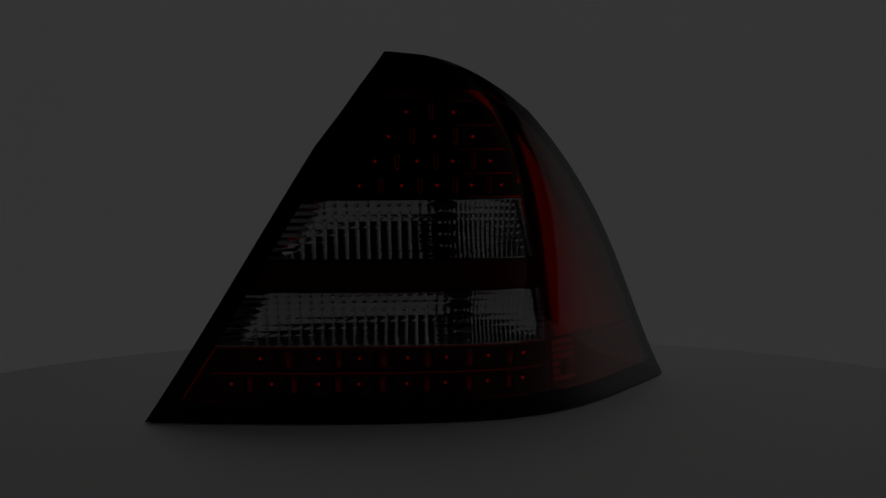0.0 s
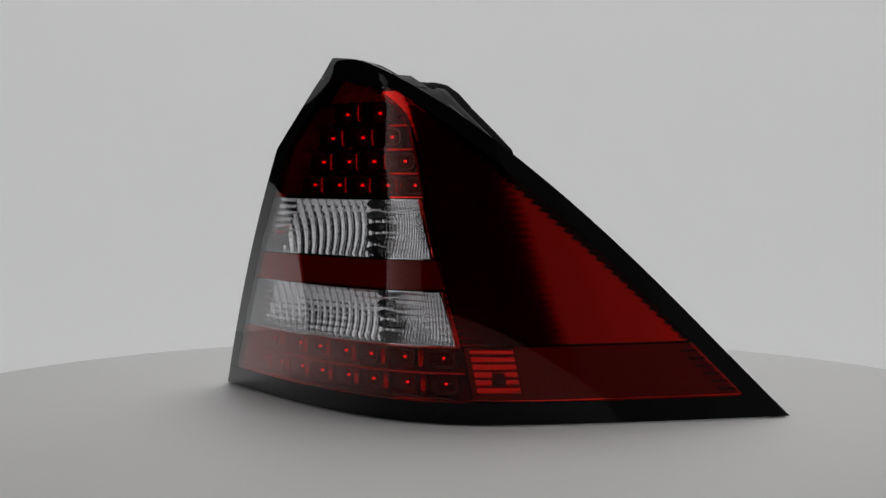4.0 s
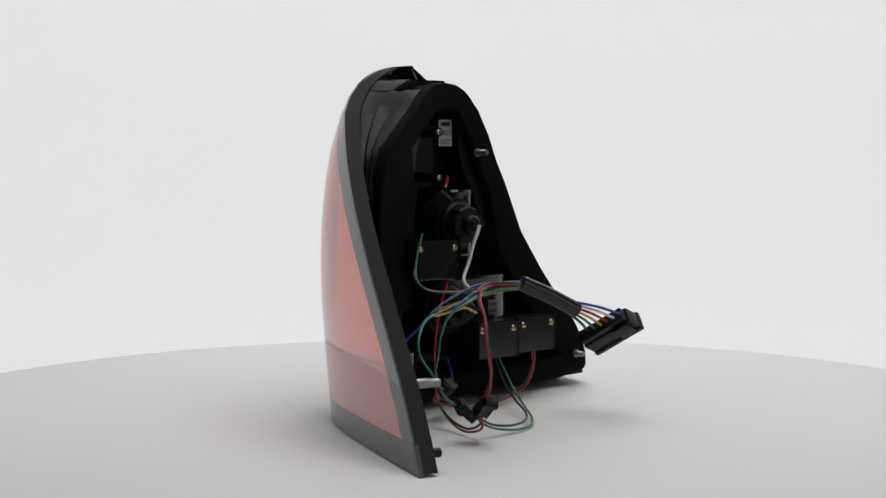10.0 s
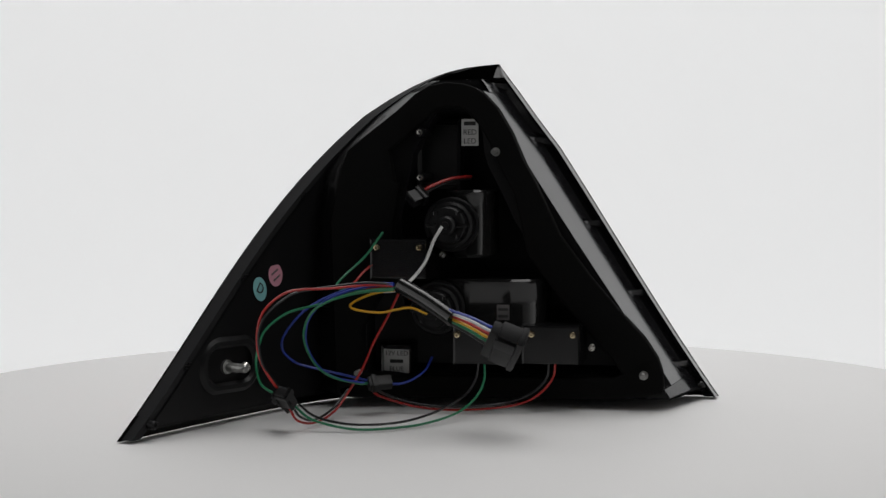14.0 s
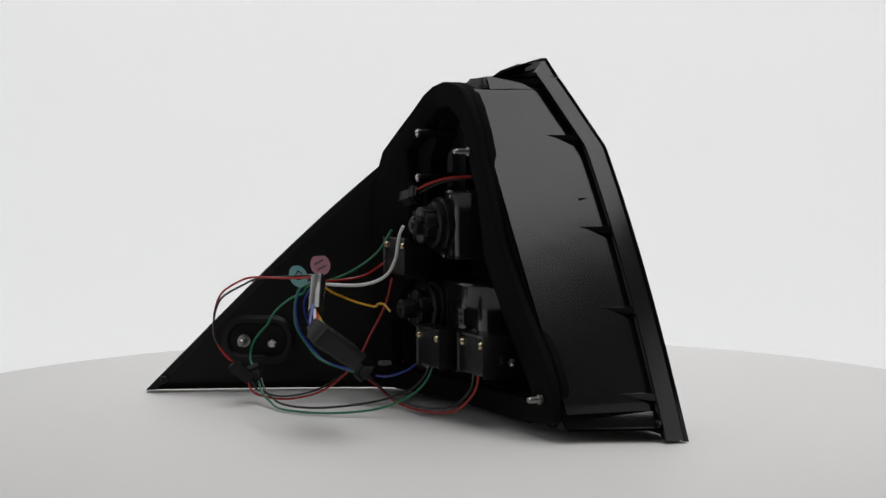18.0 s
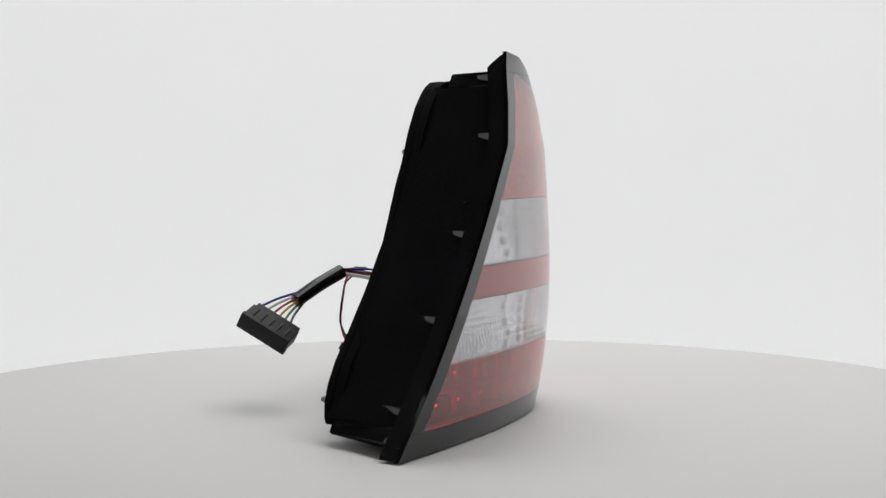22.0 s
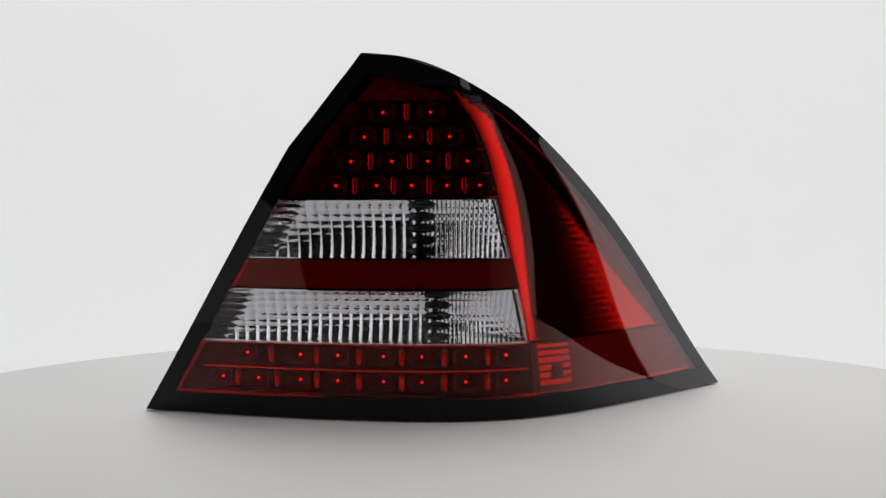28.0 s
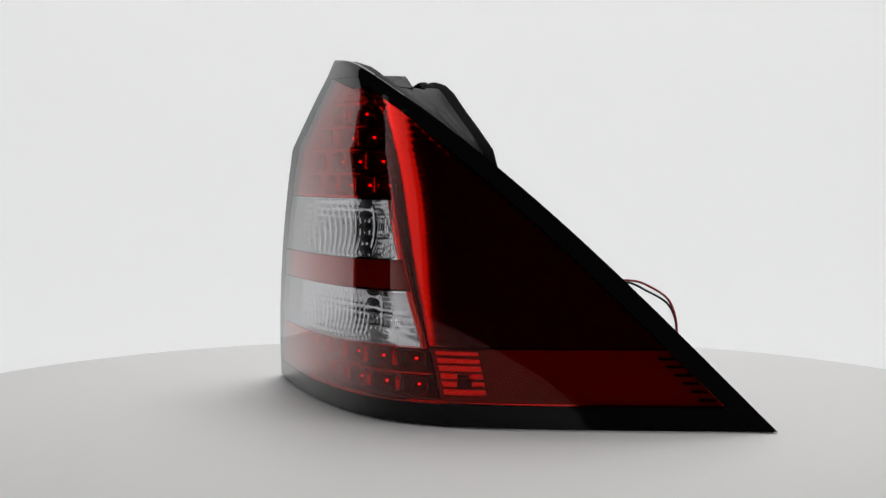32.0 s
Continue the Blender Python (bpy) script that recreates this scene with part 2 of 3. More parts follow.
def outer(c):
    return c.length - min(0.0185, c.length * 0.45)


def skin(z0, z1, lo, hi, nz, ns, depth=0.0, thick=0.0022, gap=0.0001):
    """A slab of the skin between two heights and two lengths."""
    bm = bmesh.new()
    pts, dirs = [], []
    for i in range(nz + 1):
        c = Cut(z0 + gap + (z1 - z0 - 2 * gap) * i / nz)
        a, b = lo(c) + gap, max(hi(c) - gap, lo(c) + 3 * gap)
        row = [a + (b - a) * j / ns for j in range(ns + 1)]
        pts.append([c.place(s, depth) for s in row])
        d = thick(c.z) if callable(thick) else thick
        dirs.append([c.place(s, depth + d) - c.place(s, depth) for s in row])
    sheet(bm, pts, dirs)
    return bm


# ---- the setting ----
def backdrop():
    """A white paper sweep round the far side of the table, floor and wall in one sheet, with an added glow."""
    bm = bmesh.new()
    rows = []
    prof = [(0.05, -0.62), (1.15, -0.62), (1.30, -0.60), (1.42, -0.52), (1.50, -0.40), (1.53, -0.2), (1.55, 0.2), (1.56, 0.8), (1.57, 1.6), (1.56, 2.1), (1.50, 2.45), (1.30, 2.75), (1.00, 2.92), (0.60, 3.0)]
    for r, z in prof:
        rows.append([Vector((r * math.cos(a), r * math.sin(a), z)) for a in np.radians(np.linspace(15, 161, 51))])
    sheet(bm, rows)
    return tagged(part("backdrop", bm, WHITE_GLOW_PAPER, None), "seamless white paper studio backdrop with an added glow of its own", "backdrop", kind="structure")


def studio():
    """The dark room round the set."""
    dark = plain("dark_studio_paint", (0.010, 0.010, 0.0105), 0.9, var=0.15, scale=1.5)
    for name, c, size, label in (("floor", (0, 0, -.67), (3.6, 3.6, .04), "dark studio floor"), ("ceiling", (0, 0, 3.25), (3.6, 3.6, .04), "dark studio ceiling"),
                                 ("wall_north", (0, 3.64, 1.29), (3.6, .04, 1.92), "dark studio wall"), ("wall_south", (0, -3.64, 1.29), (3.6, .04, 1.92), "dark studio wall"),
                                 ("wall_east", (3.64, 0, 1.29), (.04, 3.6, 1.92), "dark studio wall"), ("wall_west", (-3.64, 0, 1.29), (.04, 3.6, 1.92), "dark studio wall")):
        bm = block(c, (size[0], 0, 0), (0, size[1], 0), (0, 0, size[2]), 0)
        tagged(part(name, bm, dark, None, smooth=False), label, name.split("_")[0], kind="structure")


def turntable():
    bm = bmesh.new()
    R0, n = 0.437, 160
    prof = [(0.0, 0.0), (0.2, 0.0), (R0 - 0.002, 0.0), (R0 - 0.0006, -0.0006), (R0, -0.002), (R0, -0.018), (R0 - 0.002, -0.020), (0.06, -0.020)]
    rows = [[bm.verts.new((max(r, 1e-4) * math.cos(2 * math.pi * i / n), max(r, 1e-4) * math.sin(2 * math.pi * i / n), z)) for i in range(n)] for r, z in prof]
    grid_faces(bm, rows, True)
    top = new("turntable")
    part("disc", bm, WHITE_TABLE, top)
    bm = bmesh.new()
    prof = [(0.06, -0.0205), (0.06, -0.45), (0.16, -0.55), (0.17, -0.619), (0.001, -0.619)]
    rows = [[bm.verts.new((r * math.cos(2 * math.pi * i / 40), r * math.sin(2 * math.pi * i / 40), z)) for i in range(40)] for r, z in prof]
    grid_faces(bm, rows, True)
    part("pedestal", bm, WHITE_TABLE, top)
    return tagged(top, "round matt white turntable carrying the lamp", "turntable")


# ---- the lamp ----
BACK_N, BACK_E, UP = Vector((.346, .938, 0)), Vector((-.938, .346, 0)), Vector((0, 0, 1))


CORNER_A = np.polyfit([.007, .03, .05, .08, .10, .13, .16, .19, .21, .23], [.1770, .1625, .1500, .1284, .1147, .0942, .0762, .0585, .0460, .0325], 3)


def flange_line(c):
    """At one level, the flange's back edge, the foot of the side wall inside it, and how far the flange stands out."""
    f = min(1, (.2605 - c.z) / .012 + .05)
    p, step = c.place(0), .0104 * f
    return p - BACK_E * .0015 * f + BACK_N * .0157 * f, p - BACK_E * step + BACK_N * .0138 * f, f


def lens(lamp):
    whole = lambda c: c.length
    zero = lambda c: 0.0
    border = join(skin(0.001, LOW_Z, zero, whole, 4, 110, thick=0.003),
                  skin(LOW_Z, TOP_Z, zero, inner, 110, 4, thick=0.003),
                  skin(LOW_Z, TOP_Z, outer, whole, 110, 4, thick=0.0012),
                  skin(TOP_Z - .0085, TOP_Z, seam, outer, 8, 20, thick=0.003),
                  skin(TOP_Z, 0.2599, zero, whole, 40, 28, thick=0.003))
    inner_rim = bmesh.new()
    rows = []
    for i in range(91):
        c = Cut(.002 + .2555 * i / 90)
        k = min(1, c.length / .06)
        tip, foot, f = flange_line(c)
        rows.append([inner_rim.verts.new(p) for p in (c.place(.0006 * k, .0031), tip, tip - BACK_E * .0020 * f, tip.lerp(foot, .25) - BACK_N * .0028 * f, foot, foot - BACK_N * .0020 * f, c.place(.0046 * k, .0031))])
    grid_faces(inner_rim, rows, True)
    bmesh.ops.recalc_face_normals(inner_rim, faces=inner_rim.faces[:])
    rear_rim = skin(0.002, 0.2570, lambda c: c.length - min(0.0085, c.length * 0.4), lambda c: c.length - 0.0003, 60, 3, depth=0.0013, thick=lambda z: 0.0108 * min(1, (0.2605 - z) / 0.008 + .1))
    part("rim_flange", inner_rim, POLISHED, lamp, "black moulded flange behind the lens edge")
    flange = part("rim_flange", rear_rim, RIM_GREY, lamp, "dull black moulded flange behind the lens edge")
    for z in (.222, .160, .103, .047):
        c = Cut(z)
        for k in (-1, 0, 1):
            bm = skin(z - .0012 + .0018 * k, z - .0004 + .0018 * k, lambda c: c.length - .0066, lambda c: c.length - .0026 - .0012 * abs(k), 1, 3, depth=.0118, thick=.0018, gap=0)
            part("moulded_mark", bm, RIM_BLACK, flange)
    for k in (0, 1, 2):
        part("ridge", skin(.198 + .005 * k, .2435, lambda c: c.length - .0125 - .0048 * k, lambda c: c.length - .0118 - .0048 * k, 24, 1, depth=.0110, thick=.0046, gap=0), BLACK_ABS, lamp)
    c = Cut(.0110)
    for at, out, mat in ((flange_line(c)[0] - BACK_E * .0045 - BACK_N * .003, BACK_N, BLACK_ABS), (c.place(c.length - .0060, .0125), c.place(c.length - .006, .02) - c.place(c.length - .006, .0), RIM_BLACK)):
        bm = bmesh.new()
        lathe(bm, at, out, [(.0030, 0), (.0030, .0048), (.0024, .0056), (.0012, .0056), (.0011, .0046)], 14)
        part("locating_pin", bm, mat, lamp)
    part("lens_border", border, GLOSS_BLACK, lamp, "glossy black border round the lens")
    for z in (LOW_Z + .0004, .0545, .1582):
        part("lens_bead", skin(z, z + .0009, lambda c: inner(c) + .0004, (lambda c: outer(c) - .0004) if z < .03 else (lambda c: seam(c) - .0004), 1, 40, depth=.0032, thick=.0012, gap=0), CHROME, lamp, "thin bright bead")
    for z0, z1 in ((LOW_Z + .0015, .0540), (.0945, .1147), (.1590, .2250)):
        part("lens_bead", skin(z0, z1, lambda c: inner(c) + .0004, lambda c: inner(c) + .0013, 12, 1, depth=.0032, thick=.0012, gap=0), CHROME, lamp, "thin bright bead")
    part("lens_bead", skin(LOW_Z + .0015, .0540, lambda c: outer(c) - .0016, lambda c: outer(c) - .0004, 8, 1, depth=.0032, thick=.0012, gap=0), CHROME, lamp, "thin bright bead")
    part("upper_red_lens", skin(.1577, TOP_Z, inner, seam, 44, 56), RED, lamp, "transparent red upper lens")
    part("upper_clear_lens", skin(.1152, .1577, inner, lens_end, 12, 60), CLEAR, lamp, "clear upper lens window")
    for z0, z1 in ((.0551, .0940), (.1152, .1577)):
        part("red_lens_edge", skin(z0, z1, lens_end, seam, 12, 2), RED, lamp, "narrow red strip beside a clear window")
        part("lens_bead", skin(z0 + .0004, z1 - .0004, lambda c: lens_end(c) - .0006, lambda c: lens_end(c) + .0002, 12, 1, depth=.0024, thick=.0020, gap=0), CHROME, lamp, "thin bright bead")
        part("edge_backing", skin(z0, z1, lambda c: lens_end(c) + .0004, lambda c: seam(c) - .0010, 12, 2, depth=.0060, thick=.0008), SATIN, lamp)
    part("middle_red_lens", skin(.0940, .1152, inner, seam, 8, 60), RED, lamp, "transparent red lens band")
    part("lower_clear_lens", skin(.0551, .0940, inner, lens_end, 12, 60), CLEAR, lamp, "clear lower lens window")
    part("lower_red_lens", skin(LOW_Z, .0551, inner, seam, 10, 64), RED, lamp, "transparent red lower lens")
    part("side_red_lens", skin(.0551, TOP_Z - .0085, seam, outer, 60, 44), RED, lamp, "transparent red side lens")
    part("side_reflector_lens", skin(LOW_Z, .0551, seam, outer, 12, 44), RED, lamp, "red side reflector")


def bulge(a):
    """How far the back swells out towards the wing."""
    return float(np.interp(a, [-.080, -.066, -.031, -.005, .02, .03, .16], [.028, .022, .0120, .003, 0, -.002, -.005]))


def back(a, z, d):
    """A place on the lamp's back: a across (as seen from behind), z up, d out from the seal's plane."""
    return BACK_E * a + BACK_N * (d - 0.0013) + UP * z


def back_block(a0, a1, z0, z1, d0, d1, bevel=0.0012):
    return block(back((a0 + a1) / 2, (z0 + z1) / 2, (d0 + d1) / 2), BACK_E * ((a1 - a0) / 2), UP * ((z1 - z0) / 2), BACK_N * ((d1 - d0) / 2), bevel)


SEAL_Z = np.array([.007, .0128, .0176, .0274, .0387, .0534, .068, .098, .129, .168, .1842, .2046, .2231, .2336, .2385, .2425])
SEAL_R = np.array([.1560, .1635, .1655, .1648, .1610, .1515, .1380, .1125, .0895, .0712, .0622, .0535, .0426, .0330, .0262, .0110])
WING_Z = np.array([.007, .14, .179, .1925, .2213, .2338, .2425])
WING_A = np.array([-.0745, -.0785, -.0715, -.0665, -.0310, -.0180, -.002])


def housing_line(z):
    """One level cut of the housing, from the inner rim round the back to the rear rim."""
    c = Cut(z)
    r, b, l = np.interp(z, SEAL_Z, SEAL_R), np.polyval(CORNER_A, z) - (.008 if z < .0190 else 0), np.interp(z, WING_Z, WING_A)
    inset, inset_l = min(0.030, 0.22 * (r - l)), min(0.048, 0.36 * (r - l)) if z > .075 else .020
    e = -.0125
    top = z > 0.2362
    if top:
        b, e = .0259 + (.2455 - z) * .72, -.0244
        r, l = np.interp(z, [.2362, .2455], [.0240, .0200]), np.interp(z, [.2362, .2455], [-.0190, .0020])
    deep = 0.020 * max(0.0, min(1.0, (z - 0.024) / 0.004, (0.222 - z) / 0.004))
    rim = flange_line(c)[1] - BACK_E * .0004
    pts = [rim, rim.lerp(back(b, z, e), .5), back(b, z, e), back(b - .0020, z, e + .0001), back(min(r, b) - .0034, z, e + .0003), back(min(r, b) - .0034, z, -.0110), back(r - .006, z, -.0105), back(r - inset, z, bulge(r - inset) - .0105), back(r - inset - .001, z, bulge(r - inset) - .0105 - deep)]
    for f in (.2, .4, .6, .8):
        a = (r - inset) * (1 - f) + (l + inset_l) * f
        pts.append(back(a, z, bulge(a) * .8 - .0105 - deep))
    a = l + inset_l
    pts += [back(a + .001, z, bulge(a) - .0105 - deep), back(a, z, bulge(a) - .0105), back(l + .002, z, bulge(l) - .0105), back(l, z, bulge(l) - .0105)]
    g = back(l, z, bulge(l) - .0105)
    ss = np.linspace(0.3 * c.length, c.length - 0.008 if c.length > .03 else c.length * .7, 60)
    off = [c.place(s, 0.0125) for s in ss]
    k = min(range(60), key=lambda q: (off[q] - g).length)
    foot = off[k] if k < 58 else off[57]
    k = min(k, 57)
    o = (c.place(ss[k] + .004, .0125) - foot) / .004 * (.0024 * max(0.0, min(1.0, (z - .15) / .04)))
    pts += [g.lerp(foot, .30) + o * 1.3, g.lerp(foot, .34) + o * .5, g.lerp(foot, .62) + o * 2.1, g.lerp(foot, .66) + o * 1.2, foot.lerp(g, .06) + o * 2.6, foot + o * 2.7]
    for f in (.2, .4, .6, .8, 1.0):
        pts.append(c.place(ss[k] + (ss[-1] - ss[k]) * f, 0.0125))
    if top:
        for i in range(3, 22):
            d = (pts[i] - back(0, z, 0)).dot(BACK_N)
            pts[i] = pts[i] - BACK_N * max(0.0, d - e + .0016)
    return pts, c


def housing(lamp):
    zs = [.0085, .012, .016, .0188, .0192, .0235, .0245, .0275, .029, .035, .045, .06, .0745, .0755, .085, .10, .12, .14, .16, .17, .18, .19, .20, .21, .2175, .2185, .2215, .2225, .226, .230, .2345, .2360, .2364, .2410, .2440, .2452]
    bm = bmesh.new()
    lines = [housing_line(z) for z in zs]
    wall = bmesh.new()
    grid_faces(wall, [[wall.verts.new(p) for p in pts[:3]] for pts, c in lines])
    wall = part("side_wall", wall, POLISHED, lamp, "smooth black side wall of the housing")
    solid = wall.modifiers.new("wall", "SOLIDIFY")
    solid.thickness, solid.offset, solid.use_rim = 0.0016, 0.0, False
    lines = [([p.copy() for p in pts[2:]], c) for pts, c in lines]
    rows = [[bm.verts.new(p) for p in pts] for pts, c in lines]
    grid_faces(bm, rows)
    for (pts, c), row, flip in ((lines[0], rows[0], 0), (lines[-1], rows[-1], 1)):
        n = len(pts)
        front = [bm.verts.new(c.place(c.length * i / (n - 1), 0.0032)) for i in range(n)]
        grid_faces(bm, [front, row] if flip else [row, front])
    body = part("housing", bm, BLACK_WALL, lamp, "black moulded plastic back housing")
    solid = body.modifiers.new("wall", "SOLIDIFY")
    solid.thickness, solid.offset, solid.use_rim = 0.0016, 0.0, False
    # thin gussets between the side wall and the flange
    for z in (.2432, .2015, .1365, .0828, .0290):
        c = Cut(z)
        tip, foot, f = flange_line(c)
        far = back(float(np.polyval(CORNER_A, z)) if z < .236 else .0272, z, -.0125 if z < .236 else -.0244)
        bm = bmesh.new()
        a, b1, b2 = foot + (far - foot).normalized() * .027 - BACK_E * .0006, tip - BACK_E * .0015 - BACK_N * .0006, foot - BACK_N * .003 - BACK_E * .0006
        m1 = a.lerp(b1, .45) - BACK_E * .0016
        vs = [bm.verts.new(p + UP * .0008) for p in (a, m1, b1, b2)] + [bm.verts.new(p - UP * h) for p, h in ((a, .0002), (m1, .0018), (b1, .0042), (b2, .0042))]
        for face in ((0, 1, 2, 3), (7, 6, 5, 4), (0, 4, 5, 1), (1, 5, 6, 2), (2, 6, 7, 3), (3, 7, 4, 0)):
            bm.faces.new([vs[i] for i in face])
        bmesh.ops.recalc_face_normals(bm, faces=bm.faces[:])
        part("gusset", bm, BLACK_ABS, lamp, smooth=False)


def gasket(lamp):
    """The foam seal round the back opening."""
    ring = []
    for z in (.0128, .0176, .0274, .0387, .0534, .068, .098, .129, .168, .1842, .2046, .2231, .2336):
        ring.append((float(np.interp(z, SEAL_Z, SEAL_R)), z))
    ring += [(.0272, .2378), (.0180, .2412), (.0050, .2425), (-.0080, .2400)]
    for z in (.2338, .2213, .207, .1925, .179, .16, .14, .10, .06, .025, .014):
        ring.append((float(np.interp(z, WING_Z, WING_A)), z))
    ring += [(-.0700, .0085), (-.0300, .0072), (.0300, .0070), (.0900, .0070), (.1300, .0075)]
    inner_ring = []
    n = len(ring)
    for i in range(n):
        p, q, r = Vector(ring[i - 1]), Vector(ring[i]), Vector(ring[(i + 1) % n])
        t = (r - p).normalized()
        nrm = Vector((-t.y, t.x))
        w = (.045 if q.y > .07 else .020) if q.x < -.05 else (.0165 if q.y < .012 else (.029 if q.y < .16 else .019))
        inner_ring.append(q + nrm * w)
    bm = bmesh.new()
    rows = []
    for f, d in ((.15, -.0100), (.02, -.0135), (0, -.0115), (0, -.0085), (.05, -.0068), (0, -.0050), (0, -.0012), (.03, -.0002), (.10, .0), (.9, .0), (.97, -.001), (1, -.004), (1, -.0090)):
        row = []
        for o, k in zip(ring, inner_ring):
            p = Vector(o).lerp(k, f)
            skirt = 1 + 1.3 * min(max((.01 - o[0]) / .05, 0), 1) * min(max((o[1] - .10) / .04, 0), 1) if f < .16 else 1
            row.append(bm.verts.new(back(*p, bulge(p.x) + d * skirt)))
        rows.append(row)
    grid_faces(bm, rows, True)
    bmesh.ops.recalc_face_normals(bm, faces=bm.faces[:])
    part("gasket", bm, FOAM, lamp, "thick matt black foam seal")


def screw(lamp, a, z, d, r=0.0026, mat=None, parent=None):
    bm = bmesh.new()
    lathe(bm, back(a, z, d - .002), BACK_N, [(r, 0), (r, .0016), (r * .8, .0024), (r * .45, .0025), (r * .4, .0012)], 14)
    return part("screw", bm, mat or BRASS, parent or lamp)


def peg(lamp, a, z, d0, d1, r=0.0022):
    bm = bmesh.new()
    prof = [(r * 1.5, d0), (r * 1.5, d0 + .002), (r, d0 + .002)]
    h = d0 + .003
    while h < d1 - .0015:
        prof += [(r, h), (r * .86, h + .0005)]
        h += .001
    prof += [(r * .8, d1)]
    lathe(bm, back(a, z, 0), BACK_N, prof, 14)
    return part("mounting_stud", bm, DULL_STEEL, lamp, "short zinc-plated threaded stud")


def socket(lamp, a, z, d1, label):
    bm = bmesh.new()
    lathe(bm, back(a, z, -.012), BACK_N, [(.0205, 0), (.0205, .019), (.0195, .0205), (.0170, .0205), (.0170, .024), (.0150, .0255), (.0135, .0255), (.0135, .0335), (.0125, .0345), (.0070, .0345), (.0070, d1 + .009), (.0055, d1 + .0105), (.0030, d1 + .0105), (.0026, d1 + .012)], 32)
    so = part("bulb_socket", bm, RIM_BLACK, lamp, label)
    bm = back_block(a - .0155, a + .0155, z - .0013, z + .0013, .014, d1 - .006, .0005)
    part("grip_bar", bm, BLACK_ABS, so)
    for k in range(4):
        g = math.pi / 4 + k * math.pi / 2
        bm = back_block(a + .0120 * math.cos(g) - .0016, a + .0120 * math.cos(g) + .0016, z + .0120 * math.sin(g) - .0016, z + .0120 * math.sin(g) + .0016, .008, .0225, .0005)
        part("grip_tab", bm, BLACK_ABS, so)
    return so


def lettering(name, words, size, m, mat, parent):
    cu = bpy.data.curves.new(name, "FONT")
    cu.body, cu.size, cu.align_x, cu.align_y, cu.extrude = words, size, "CENTER", "CENTER", 0.00008
    tmp = new("tmp", cu)
    me = bpy.data.meshes.new_from_object(tmp.evaluated_get(bpy.context.evaluated_depsgraph_get()))
    bpy.data.objects.remove(tmp)
    me.transform(m)
    me.materials.clear()
    me.materials.append(mat)
    ob = new(name, me)
    ob.parent = parent
    return ob


def plane_frame(origin, right, up):
    r, u = Vector(right).normalized(), Vector(up).normalized()
    n = r.cross(u)
    m = Matrix((r, u, n)).transposed().to_4x4()
    m.translation = origin
    return m


def paper_label(lamp, a, z, d, w, h, lines, label):
    """A paper label with printed lines; a number stands for a bar of that share of the width."""
    m = plane_frame(back(a, z, d), BACK_E, UP)
    bm = block((0, 0, 0), (w / 2, 0, 0), (0, h / 2, 0), (0, 0, .0001), 0)
    bm.transform(m)
    ob = part("paper_label", bm, LABEL, lamp, label)
    n = len(lines)
    for i, line in enumerate(lines):
        y = h * (.5 - (i + .5) / n)
        if isinstance(line, str):
            lettering("printed_word", line, h / n * .85, m @ Matrix.Translation((0, y, .0003)), INK, ob)
        else:
            bm = block((0, y, .0003), (w * line / 2, 0, 0), (0, h / n * .22, 0), (0, 0, .00008), 0)
            bm.transform(m)
            part("printed_bar", bm, INK, ob)


def chamber(lamp, a0, a1, z0, z1, d1, label):
    """A bulb chamber: an upright half barrel with a flat lip at top and bottom."""
    bm = bmesh.new()
    rows = []
    for z, grow in ((z0, -.004), (z0, 0), (z0 + .0016, .0010), (z0 + .0034, .0), (z1 - .0034, 0), (z1 - .0016, .0010), (z1, 0), (z1, -.004)):
        row = []
        for k in range(33):
            g = math.pi * k / 32
            u, v = math.cos(g), math.sin(g)
            row.append(bm.verts.new(back((a0 + a1) / 2 + ((a1 - a0) / 2 + grow) * math.copysign(abs(u) ** .72, u), z, -.030 + (d1 + .030 + grow) * v ** .72)))
        rows.append(row)
    grid_faces(bm, rows)
    for row, flip in ((rows[0], 1), (rows[-1], 0)):
        bm.faces.new(row[::-1] if flip else row)
    bmesh.ops.recalc_face_normals(bm, faces=bm.faces[:])
    return part("bulb_chamber", bm, SMOOTH_BLACK, lamp, label)


